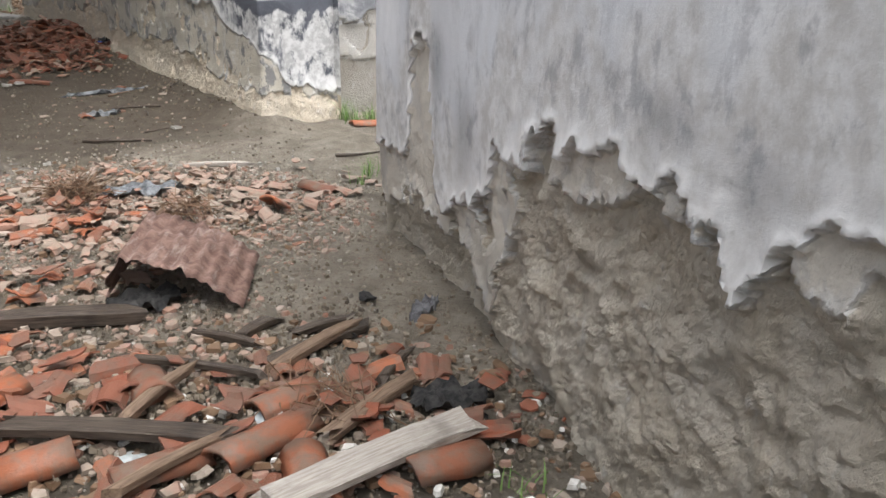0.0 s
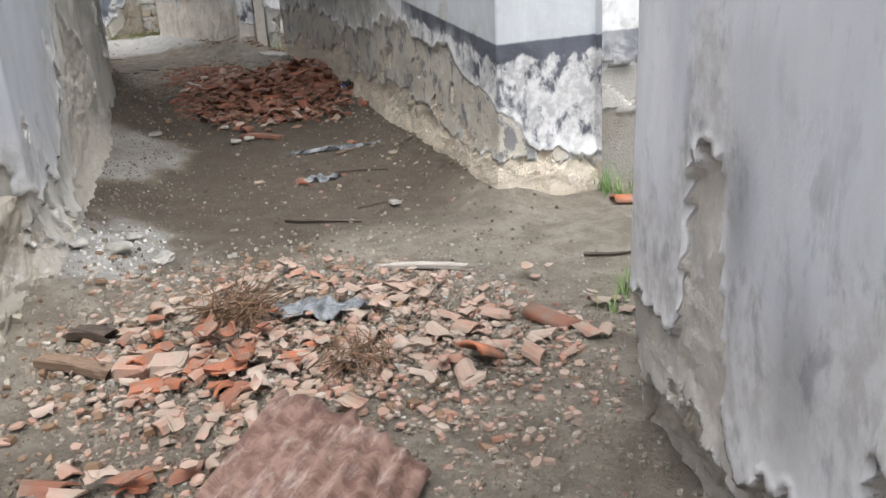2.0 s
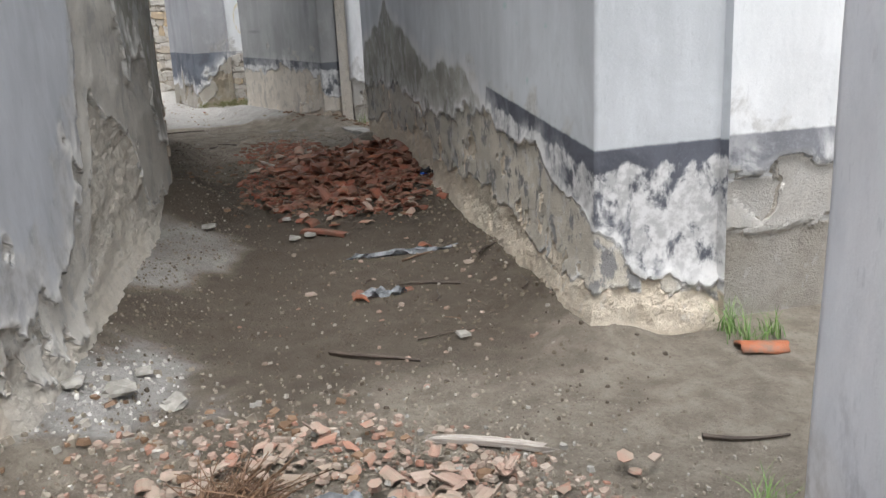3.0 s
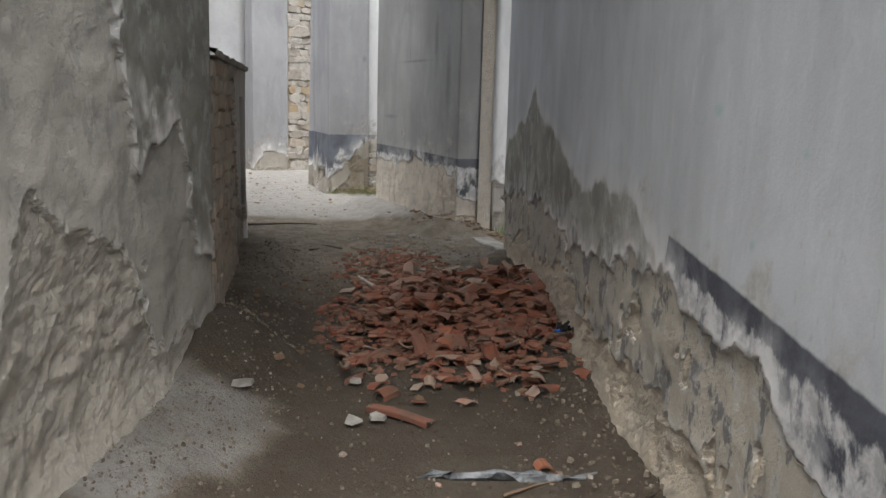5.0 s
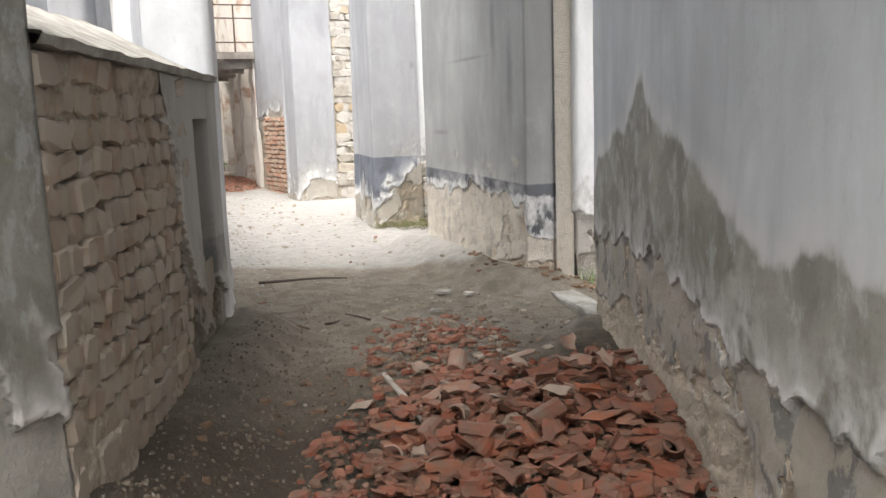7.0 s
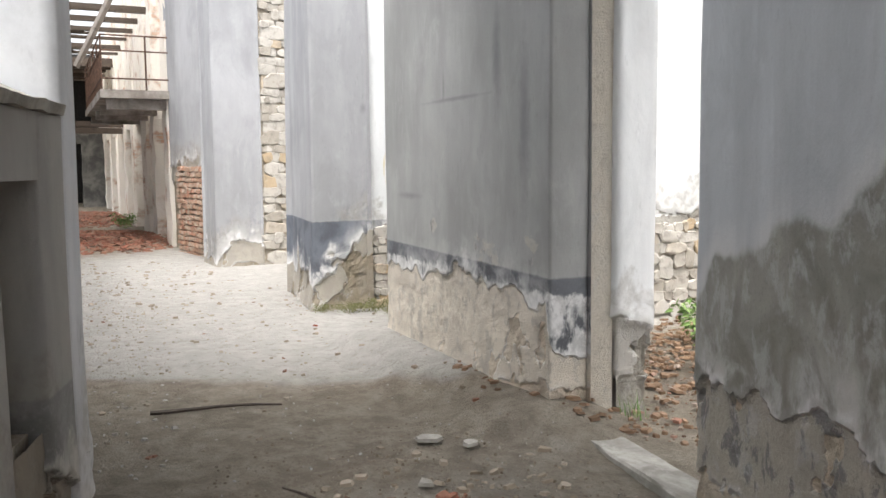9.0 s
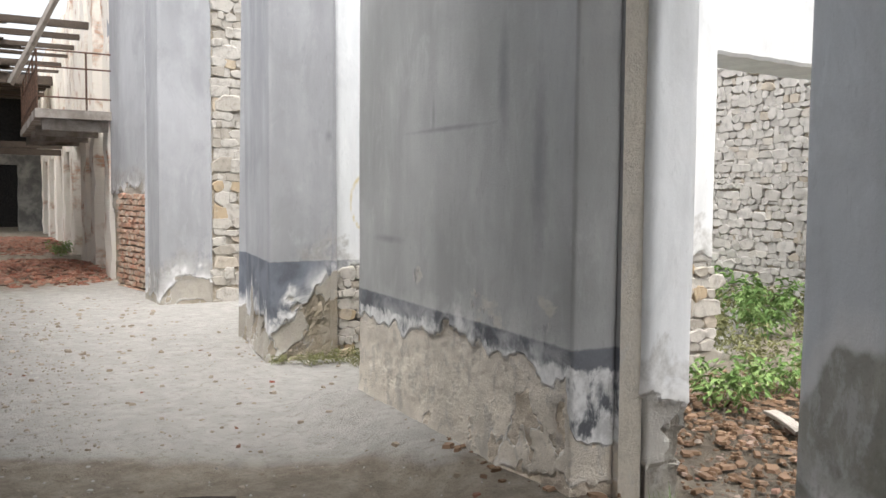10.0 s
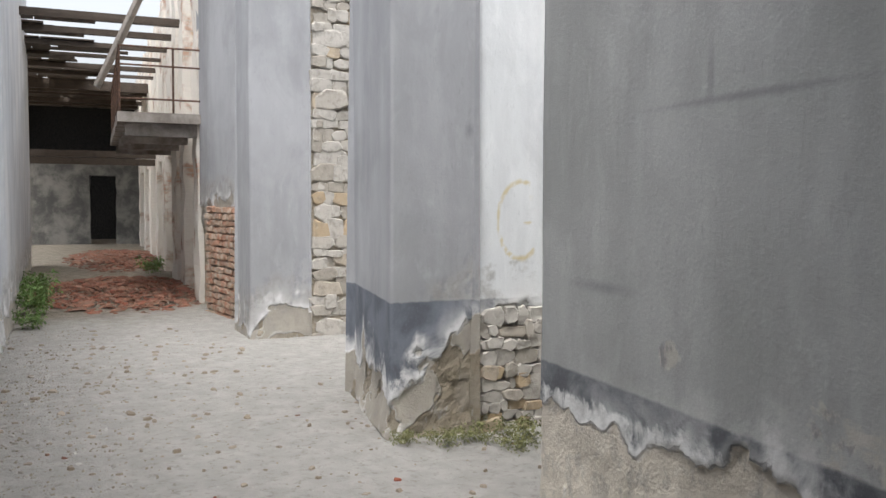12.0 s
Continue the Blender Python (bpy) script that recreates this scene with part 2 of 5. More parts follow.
# ---- helpers for building ----
def smooth(a, b, x):
    t = min(1.0, max(0.0, (x - a) / (b - a)))
    return t * t * (3 - 2 * t)


def lerp_table(table, s):
    """Piecewise smooth height along a wall, from a few (distance, height) pairs."""
    if s <= table[0][0]:
        return table[0][1]
    for (a, ha), (b, hb) in zip(table, table[1:]):
        if s <= b:
            return ha + (hb - ha) * (s - a) / max(1e-6, b - a)
    return table[-1][1]


def fbm(x, y, z, octaves=4):
    return noise.fractal(Vector((x, y, z)), 0.9, 2.1, octaves)


def mesh_object(name, bm, material=None, parent=None):
    me = bpy.data.meshes.new(name)
    bm.to_mesh(me)
    bm.free()
    ob = new(name, me)
    if material:
        me.materials.append(material)
    if parent:
        ob.parent = parent
    return ob


def part(name, bm, material, parent, label=""):
    ob = mesh_object(name, bm, material, parent)
    return tagged(ob, label)


def wall(name, pts, origin, z0, z1, peel, dado, material, label, res=0.03, flake=0.05, tooth=0.12, foot=0.10, rough=0.012, closed=True, holes=0.6, marks=None, thick=1.0, facets=True, coat=None, stain=None):
    """A wall round the plan points pts (left to right as it is faced). Distance along it counts from pts[origin].
    peel: (distance, height) pairs of the paint's lower edge; dado: its height; foot: how far the worn base spreads.
    coat: the lower edge of the undercoat behind the paint; stain: the upper edge of a damp stain."""
    seg = [(Vector(a), Vector(b)) for a, b in zip(pts, pts[1:])]
    start = -sum((b - a).length for a, b in seg[:origin])
    cols = []
    s = start
    for i, (a, b) in enumerate(seg):
        d = b - a
        n_here = Vector((d.y, -d.x)).normalized()
        steps = max(2, round(d.length / res))
        for k in range(steps + (1 if i == len(seg) - 1 else 0)):
            f = k / steps
            nn = n_here
            if k == 0 and i > 0:
                e = seg[i - 1][1] - seg[i - 1][0]
                nn = (n_here + Vector((e.y, -e.x)).normalized()).normalized()
            cols.append((a + d * f, nn, s + d.length * f))
        s += d.length
    rows = max(2, round((z1 - z0) / res))
    if z1 - z0 > 3.2:
        heights = [z0 + (3.2) * k / round(3.2 / res) for k in range(round(3.2 / res) + 1)] + [z0 + 3.2 + (z1 - z0 - 3.2) * k / 6 for k in range(1, 7)]
    else:
        heights = [z0 + (z1 - z0) * k / rows for k in range(rows + 1)]
    verts, skin, band, second, wet, spots = [], [], [], [], [], {}
    for p, nn, s in cols:
        h = lerp_table(peel, s)
        line = lerp_table(dado, s) if isinstance(dado, list) else dado
        h2 = lerp_table(coat, s) if coat else h - 0.3
        h3 = lerp_table(stain, s) if stain else -9.0
        for z in heights:
            q = Vector((p.x, p.y, z))
            jag = tooth * fbm(q.x * 3.1 + 7, q.y * 3.1, z * 2.0, 5) + flake * (noise.voronoi(Vector((q.x * 9, q.y * 9, z * 5)))[0][0] - 0.38)
            k = z - h + jag
            if k > 0:
                k = min(k, 0.3 * k + 0.05 + 2.0 * max(0.0, k - 0.3) - 0.4 * holes * max(0.0, fbm(q.x * 4.3 + 31, q.y * 4.3, z * 3.1, 4) - 0.12))
            for key in marks or ():
                best = max(1 - math.hypot((s - ms) / mx, (z - mz) / mh) for ms, mz, mx, mh in marks[key])
                spots.setdefault(key, []).append(max(0.0, best))
            chip = 0.5 * tooth * fbm(q.x * 4.7 + 3, q.y * 4.7 + 9, z * 2.6, 5) + 0.8 * flake * (noise.voronoi(Vector((q.x * 13 + 5, q.y * 13, z * 7)))[0][0] - 0.38)
            c = z - h2 + chip
            if c > 0:
                c = min(c, 0.3 * c + 0.05 + 2.0 * max(0.0, c - 0.35) - 0.5 * max(0.0, fbm(q.x * 5.1 + 11, q.y * 5.1 + 17, z * 3.3, 4) - 0.2))
            lump = rough * 1.6 * fbm(q.x * 5, q.y * 5, z * 5, 4) + rough * 0.8 * fbm(q.x * 17, q.y * 17, z * 17, 3) + rough * 2.2 * fbm(q.x * 1.3, q.y * 1.3, z * 1.3, 2)
            if k > 0:
                out = thick * (0.012 + 0.014 * math.exp(-k * 22)) + rough * 0.5 * fbm(q.x * 1.1, q.y * 1.1, z * 1.1, 2)
            elif c > 0:
                out = thick * (-0.008 + 0.01 * math.exp(-c * 22)) + 0.4 * lump
            else:
                out = -0.03 * thick + lump - 0.02 * thick * smooth(0.0, -0.25, c)
            out += foot * smooth(0.75, 0.0, (z - z0)) ** 2
            verts.append((q.x + nn.x * out, q.y + nn.y * out, z))
            skin.append(k)
            band.append(z - line)
            second.append(c)
            wet.append(z - h3 + 0.05 * fbm(q.x * 4 + 2, q.y * 4, z * 2.5, 4))
    m = len(heights)
    faces = [(i * m + j, (i + 1) * m + j, (i + 1) * m + j + 1, i * m + j + 1) for i in range(len(cols) - 1) for j in range(m - 1)]
    if closed:
        faces.append(tuple(i * m + m - 1 for i in range(len(cols))))
        faces.append((0, m - 1, len(cols) * m - 1, (len(cols) - 1) * m))
    me = bpy.data.meshes.new(name)
    me.from_pydata(verts, [], faces)
    for key, values in (("skin", skin), ("dado", band), ("coat", second), ("stain", wet), *spots.items()):
        me.attributes.new(key, "FLOAT", "POINT").data.foreach_set("value", values)
    me.polygons.foreach_set("use_smooth", [len(f) == 4 and max(f) - min(f) < 3 * m and (not facets or min(max(skin[v], second[v]) for v in f) > 0) for f in faces])
    me.materials.append(material)
    ob = new(name, me)
    return tagged(ob, label, "wall", kind="structure")


def plain_box(bm, a, b, thick, z0, z1, wear=0.0):
    """A box on the plan line a-b, thick to its far side."""
    a, b = Vector(a), Vector(b)
    d = (b - a).normalized()
    n = Vector((-d.y, d.x)) * thick
    ring = [a, b, b + n, a + n]
    lo = [bm.verts.new((p.x, p.y, z0)) for p in ring]
    hi = [bm.verts.new((p.x, p.y, z1)) for p in ring]
    bm.faces.new(lo[::-1]), bm.faces.new(hi)
    for i in range(4):
        bm.faces.new((lo[i], lo[(i + 1) % 4], hi[(i + 1) % 4], hi[i]))


# ---- ground ----
def off_line(x, y, a, b):
    """Plan distance from the line a-b."""
    px, py, dx, dy = x - a[0], y - a[1], b[0] - a[0], b[1] - a[1]
    t = min(1.0, max(0.0, (px * dx + py * dy) / (dx * dx + dy * dy)))
    return math.hypot(px - t * dx, py - t * dy)


def ground_z(x, y):
    w = -0.5 * x + 0.85 * y
    bank = 0.0
    if -9.5 < x < 0.5 and 3.5 < y < 13.5:
        wob = 0.12 * fbm(x * 1.7, y * 1.7, 4.0, 2)
        bank = (0.14 * smooth(0.65, 0.0, off_line(x, y, (-3.1, 4.5), (-4.92, 7.32)) + wob) + 0.2 * smooth(0.6, 0.05, off_line(x, y, (-4.92, 7.32), (-6.9, 9.2)) + wob)
                + 0.1 * smooth(0.4, 0.0, off_line(x, y, (-5.2, 10.7), (-1.4, 6.4)) + wob) + 0.15 * smooth(0.55, 0.05, off_line(x, y, (-8.4, 12.55), (-6.3, 11.5)) + wob))
    return bank + 0.03 + 0.27 * smooth(5.0, 12.5, w) + 0.022 * fbm(x * 0.9, y * 0.9, 0.0, 3) + 0.004 * fbm(x * 4, y * 4, 1.0, 3)


def spread(lo, hi, a, b, step):
    fine = list(np.arange(a, b, step))
    left, right, g = [], [], step
    x = a
    while x > lo:
        g *= 1.35
        x -= g
        left.append(max(lo, x))
    x, g = fine[-1], step
    while x < hi:
        g *= 1.35
        x += g
        right.append(min(hi, x))
    return left[::-1] + fine + right


def ground():
    xs, ys = spread(-400, 400, -11.5, 2.0, 0.06), spread(-400, 400, 0.0, 16.0, 0.06)
    verts = [(x, y, ground_z(x, y)) for x in xs for y in ys]
    m = len(ys)
    faces = [(i * m + j, (i + 1) * m + j, (i + 1) * m + j + 1, i * m + j + 1) for i in range(len(xs) - 1) for j in range(m - 1)]
    dust_light, damp = [], []
    for x, y, z in verts:
        # Paler past the ceiling's shadow edge: alley dust and light in one colour.
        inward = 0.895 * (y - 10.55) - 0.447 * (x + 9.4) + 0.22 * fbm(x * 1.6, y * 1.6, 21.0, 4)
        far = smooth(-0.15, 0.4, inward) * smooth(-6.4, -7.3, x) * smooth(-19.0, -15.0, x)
        patch = smooth(0.75, 0.45, math.hypot((x + 4.35) * 1.0, (y - 6.35) * 0.8) + 0.25 * fbm(x * 2, y * 2, 3.0, 3))
        spill = smooth(0.6, 0.2, math.hypot(x + 3.15, 0.8 * (y - 4.95)) + 0.25 * fbm(x * 3, y * 3, 8.0, 3))
        # Light from the doorway, put into the floor colour as paleness.
        door_light = smooth(1.3, 0.3, math.hypot(x + 5.8, y - 10.4) + 0.3 * fbm(x * 2, y * 2, 31.0, 3))
        dust_light.append(0.75 * far + 0.6 * patch + 0.85 * spill + 0.4 * door_light)
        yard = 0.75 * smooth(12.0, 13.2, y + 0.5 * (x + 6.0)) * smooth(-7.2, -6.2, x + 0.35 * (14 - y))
        # The passage terms darken for damp and for painted ceiling shade alike.
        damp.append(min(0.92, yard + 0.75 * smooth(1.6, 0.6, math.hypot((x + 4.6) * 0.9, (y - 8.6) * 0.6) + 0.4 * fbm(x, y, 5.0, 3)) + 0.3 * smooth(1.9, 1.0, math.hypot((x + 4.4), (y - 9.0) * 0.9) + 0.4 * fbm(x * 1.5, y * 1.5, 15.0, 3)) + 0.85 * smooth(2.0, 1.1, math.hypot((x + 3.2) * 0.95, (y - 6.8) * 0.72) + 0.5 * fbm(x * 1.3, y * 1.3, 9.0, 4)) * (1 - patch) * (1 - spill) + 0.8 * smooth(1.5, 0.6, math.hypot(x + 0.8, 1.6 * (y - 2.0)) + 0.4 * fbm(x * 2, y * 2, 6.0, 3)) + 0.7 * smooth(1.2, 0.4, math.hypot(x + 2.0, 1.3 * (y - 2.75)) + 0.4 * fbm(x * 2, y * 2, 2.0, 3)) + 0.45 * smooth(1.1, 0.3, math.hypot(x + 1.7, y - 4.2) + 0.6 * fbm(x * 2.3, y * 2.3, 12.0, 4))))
    me = bpy.data.meshes.new("ground")
    me.from_pydata(verts, [], faces)
    for key, values in (("dust_light", dust_light), ("damp", damp)):
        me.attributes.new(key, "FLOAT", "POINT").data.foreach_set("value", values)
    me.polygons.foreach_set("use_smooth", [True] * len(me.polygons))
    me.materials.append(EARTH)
    return tagged(new("ground", me), "bare dusty earth floor strewn with grit", "ground", kind="structure")


ground()

# ---- walls ----
TOP = 4.65
wall("wall_entry", [(0.6, 4.6), (-0.33, 4.15), (0.09, 3.1), (0.42, 1.99), (1.25, -0.6), (1.25, -4.0)], 1, -0.1, TOP,
     [(-0.9, 0.4), (0, 0.5), (0.12, 0.42), (0.3, 0.5), (0.45, 0.62), (0.52, 0.98), (0.72, 1.0), (0.8, 0.58), (1.0, 0.5), (1.2, 0.45), (1.36, 0.6), (1.45, 0.88), (1.8, 0.92), (2.3, 1.03), (2.64, 1.05), (3.1, 1.05), (3.6, 0.9), (5, 0.8)], -1,
     PLASTER_PEELED, "grey plastered wall, peeling to earth render at its base", res=0.014, tooth=0.19, flake=0.1, foot=-0.03, rough=0.02, holes=0.25,
     coat=[(-0.9, 0.2), (0.17, 0.24), (0.62, 0.36), (0.99, 0.36), (1.19, 0.26), (1.4, 0.22), (1.46, 0.4), (1.68, 0.68), (1.84, 0.85), (2.02, 0.77), (2.24, 0.92), (2.41, 0.98), (2.6, 1.02), (2.78, 0.98), (3.0, 0.96), (3.1, 1.0), (3.6, 0.85), (5, 0.75)],
     marks={"soot": [(2.5, 1.12, 0.28, 0.16), (2.8, 1.06, 0.3, 0.16), (3.1, 1.04, 0.35, 0.2), (0.8, 1.0, 0.2, 0.3), (1.1, 0.75, 0.2, 0.4), (3.7, 0.9, 0.4, 0.3)]})
wall("wall_passage_right", [(-5.0, 11.15), (-5.26, 10.77), (-1.39, 6.38), (-0.9, 6.81)], 1, -0.1, TOP,
     [(-0.4, 0.85), (0, 0.86), (0.6, 0.92), (1.0, 0.98), (1.8, 1.02), (2.27, 0.97), (2.53, 0.9), (2.75, 0.86), (3.0, 0.84), (3.6, 0.95), (4.2, 1.0), (4.6, 0.93), (5.2, 0.84), (5.6, 0.78), (5.85, 0.62), (6.1, 0.36), (6.6, 0.32)],
     [(0, 0.4), (4.15, 0.4), (4.3, 1.17), (4.4, 1.16), (5.86, 0.98), (7, 1.0)],
     PLASTER_DAMP, "grey painted passage wall with dark dado and damp stain", res=0.018, foot=0.12, tooth=0.12, flake=0.06, rough=0.014, holes=0.12, thick=0.45,
     coat=[(-0.4, 0.5), (0.6, 0.55), (1.0, 0.7), (1.4, 0.6), (2.0, 0.62), (2.4, 0.72), (3.0, 0.5), (3.6, 0.5), (4.2, 0.5), (4.7, 0.46), (5.3, 0.34), (5.86, 0.28), (6.6, 0.22)],
     stain=[(-0.4, 1.0), (0, 1.18), (0.16, 1.38), (0.9, 1.54), (1.14, 1.64), (1.24, 1.76), (1.36, 1.76), (1.44, 1.66), (1.7, 1.56), (1.95, 1.5), (2.25, 1.42), (2.56, 1.28), (2.95, 1.19), (3.15, 1.3), (3.37, 1.29), (3.82, 1.26), (4.14, 1.1), (4.3, 0.85), (4.6, 0.5), (7, 0.2)],
     marks={"green": [(4.68, 1.65, 0.09, 0.06), (4.87, 1.55, 0.04, 0.03), (5.01, 1.25, 0.05, 0.06), (5.28, 1.54, 0.06, 0.04)]})
wall("wall_cross_near", [(-0.9, 6.81), (2.6, 9.9)], 0, -0.1, TOP, [(0, 0.8), (1, 0.85), (4, 0.8)], 1.0, WHITE, "whitewashed cross wall with crumbling base", foot=0.03, holes=0.15)
wall("wall_pier_broad", [(-8.1, 13.1), (-8.37, 12.56), (-6.32, 11.49), (-6.21, 11.7)], 1, 0.0, TOP,
     [(-0.5, 0.95), (0, 0.97), (0.6, 0.96), (1.2, 1.0), (1.7, 1.02), (2.05, 0.98), (2.28, 0.94), (2.34, 0.72), (2.5, 0.65)], [(0, 1.14), (1.5, 1.12), (2.31, 1.1)],
     PLASTER_DIM, "broad stained grey pier with dark dado and bare earthen foot", foot=0.07, res=0.018, rough=0.013, tooth=0.12, flake=0.05, holes=0.0, thick=0.28,
     coat=[(-0.5, 0.3), (0, 0.36), (0.5, 0.28), (0.9, 0.36), (1.4, 0.3), (1.8, 0.46), (2.2, 0.5), (2.5, 0.5)],
     marks={"soot": [(0.45, 1.49, 0.42, 0.05), (1.04, 2.2, 0.03, 0.22), (1.2, 2.12, 1.0, 0.03), (2.05, 1.9, 0.12, 0.9), (1.75, 2.3, 0.1, 0.6)]})
wall("wall_jamb_groove", [(-6.228, 11.69), (-6.135, 11.87)], 0, 0.0, TOP, [(0, 9), (1, 9)], -1, RENDER_COAT, "rough groove where a door frame was torn out", foot=0.05)
wall("wall_jamb_outer", [(-6.24, 11.92), (-6.115, 11.865), (-6.005, 12.075), (-6.3, 12.4)], 1, 0.0, TOP, [(0, 0.85), (0.4, 0.8)], -1, WHITE, "whitewashed door reveal with a crumbling foot", foot=0.03, holes=0.15)
wall("wall_pier_second", [(-11.25, 14.23), (-10.05, 13.4), (-9.79, 13.93)], 1, 0.0, TOP,
     [(-1.4, 0.6), (-0.6, 0.69), (-0.2, 0.6), (0, 0.46), (0.27, 0.74), (0.6, 1.12)], 1.17, PLASTER, "grey plastered pier with dark dado", foot=0.1, res=0.025, thick=0.35, rough=0.014,
     coat=[(-1.4, 0.3), (0, 0.3), (0.3, 0.5), (0.6, 0.9)], marks={"soot": [(0.54, 2.28, 0.07, 0.12)]})
wall("wall_cross_second", [(-9.95, 14.02), (-9.785, 13.94), (-7.9, 17.9)], 1, 0.0, TOP, [(0, 1.12), (4, 1.1)], 1.17, WHITE, "whitewashed cross wall with bare stone base and yellow scrawl", foot=0.02, holes=0.0,
     marks={"yellow": [(0.32 + 0.17 * math.cos(a * 0.12), 1.69 + 0.26 * math.sin(a * 0.12), 0.035, 0.05) for a in range(10, 46)] + [(0.4, 1.84, 0.09, 0.035), (0.38, 1.67, 0.09, 0.035)]})
wall("wall_pier_third", [(-14.6, 15.6), (-13.9, 15.25), (-13.6, 15.85)], 1, 0.0, 5.5, [(-1, 0.4), (0, 0.4), (0.3, 0.7), (0.7, 0.6)], -1, PLASTER, "grey plastered pier with a chipped arris", foot=0.05, res=0.04, thick=0.4)
wall("wall_cross_stone", [(-13.6, 15.85), (-11.8, 19.6)], 0, 0.0, 5.5, [(0, 9), (4, 9)], -1, MORTAR, "bare rubble stone cross wall", res=0.08, foot=0.02, rough=0.004, thick=0.2)
wall("wall_pier_fourth", [(-17.3, 16.9), (-16.3, 16.4), (-14.6, 15.9)], 1, 0.0, 6.5, [(0, 1.75), (3, 1.75)], -1, PLASTER, "plastered pier with bare brick at its foot", foot=0.02, res=0.05)
wall("wall_yard", [(-8.05, 13.1), (-6.88, 15.47)], 0, 0.0, TOP, [(0, 1.3), (1.5, 1.3), (3, 1.2)], -1, WHITE, "white yard wall with crumbling base", foot=0.05, holes=0.15)
wall("wall_yard_pier", [(-6.42, 18.4), (-5.65, 18.25), (-4.85, 19.9)], 1, 0.0, TOP, [(-0.6, 1.5), (-0.25, 1.15), (0, 0.5), (0.2, 0.7), (1, 1.0)], -1, WHITE, "white yard pier with broken plaster", foot=0.05, holes=0.15, thick=0.5)


def lintel(name, a, b, thick, z0, z1, material, label):
    """A length of wall over an opening, with a worn lower arris."""
    a, b = Vector(a), Vector(b)
    d = (b - a).normalized()
    n = Vector((-d.y, d.x)) * thick
    steps = max(4, round((b - a).length / 0.06))
    bm = bmesh.new()
    rings = []
    for k in range(steps + 1):
        p = a + (b - a) * (k / steps)
        e = 0.012 * fbm(p.x * 5, p.y * 5, z0, 3)
        rings.append([bm.verts.new(v) for v in ((p.x, p.y, z1), (p.x, p.y, z0 + 0.03 + e), (p.x + n.x * 0.03, p.y + n.y * 0.03, z0 + e), (p.x + n.x, p.y + n.y, z0 + e), (p.x + n.x, p.y + n.y, z1))])
    for r, t in zip(rings, rings[1:]):
        for i in range(5):
            bm.faces.new((r[i], r[(i + 1) % 5], t[(i + 1) % 5], t[i]))
    bm.faces.new(rings[0][::-1]), bm.faces.new(rings[-1])
    ob = mesh_object(name, bm, material)
    count = len(ob.data.vertices)
    for key in ("skin", "dado", "coat", "stain"):
        ob.data.attributes.new(key, "FLOAT", "POINT").data.foreach_set("value", [1.0] * count)
    return tagged(ob, label, "wall", kind="structure")


lintel("lintel_yard", (-6.88, 15.47), (-5.65, 18.25), 0.55, 2.98, TOP, WHITE, "white wall above the wide yard opening")
lintel("lintel_door", (-6.32, 11.49), (-5.26, 10.77), 0.5, 3.5, TOP, PLASTER_DIM, "plastered wall over the doorway")
wall("wall_yard_stone", [(-11.0, 21.8), (1.0, 15.5)], 0, 0.0, 5.0, [(0, 9), (4, 9)], -1, MORTAR, "bare rubble stone yard wall", res=0.1, foot=0.02, rough=0.004, thick=0.2)
wall("wall_left_low", [(-2.9, 3.6), (-2.86, 3.72), (-3.1, 4.55), (-3.2, 4.7)], 1, -0.1, 0.56, [(0, 9), (1, 9)], -1, PLASTER_PEELED, "broken low wall of earth render", foot=0.12, rough=0.02, res=0.02)
wall("wall_left_pier", [(-3.3, 4.38), (-3.1, 4.51), (-4.92, 7.32), (-5.12, 7.18)], 1, -0.1, TOP,
     [(-0.6, 0.6), (0, 0.6), (0.5, 0.52), (0.9, 0.72), (1.2, 0.95), (1.4, 1.5), (1.5, 3.2), (2.1, 3.2), (2.25, 1.95), (2.4, 1.55), (2.6, 1.42), (2.9, 1.38), (3.0, 1.2), (3.1, 0.95), (3.35, 0.8), (4, 0.8)], -1,
     RENDER_COAT, "grey plastered pier peeling to bare render, daubed yellow", foot=0.2, tooth=0.2, flake=0.08, res=0.018, rough=0.014, thick=0.8,
     coat=[(-0.6, 0.3), (0, 0.3), (0.8, 0.25), (1.2, 0.55), (1.4, 1.0), (1.6, 1.3), (2.0, 1.1), (2.3, 1.0), (2.5, 0.65), (2.6, 0.48), (2.95, 0.5), (3.35, 0.4)],
     stain=[(-0.6, -1.0), (2.1, -1.0), (2.32, 2.4), (2.5, 3.4), (4, 3.4)],
     marks={"yellow": [(3.11, 1.59, 0.07, 0.14), (3.22, 1.55, 0.16, 0.04), (3.03, 1.42, 0.06, 0.16), (3.07, 1.32, 0.1, 0.05), (2.96, 1.66, 0.12, 0.05)]})
wall("wall_left_entry", [(-3.1, -4), (-3.1, 2.0), (-2.86, 3.72), (-3.3, 3.45)], 2, -0.1, TOP, [(-9, 0.6), (0, 0.5)], -1, RENDER_COAT, "grey plastered entry wall with worn base", foot=0.06)
wall("wall_left_alley", [(-7.02, 8.82), (-6.78, 9.1), (-6.95, 9.24), (-15.5, 13.3)], 1, 0.0, 4.2, [(-1, 0.6), (0, 0.45), (0.25, 0.5), (3, 0.4), (30, 0.4)], -1, PLASTER_PEELED, "long pale grey plastered alley wall", res=0.04, foot=0.06)
wall("wall_left_alley_far", [(-15.5, 13.3), (-15.55, 13.36), (-26.0, 18.3)], 1, 0.0, 7.0, [(0, 0.6), (30, 0.6)], -1, PLASTER_PEELED, "tall stained alley wall", res=0.07, foot=0.06)
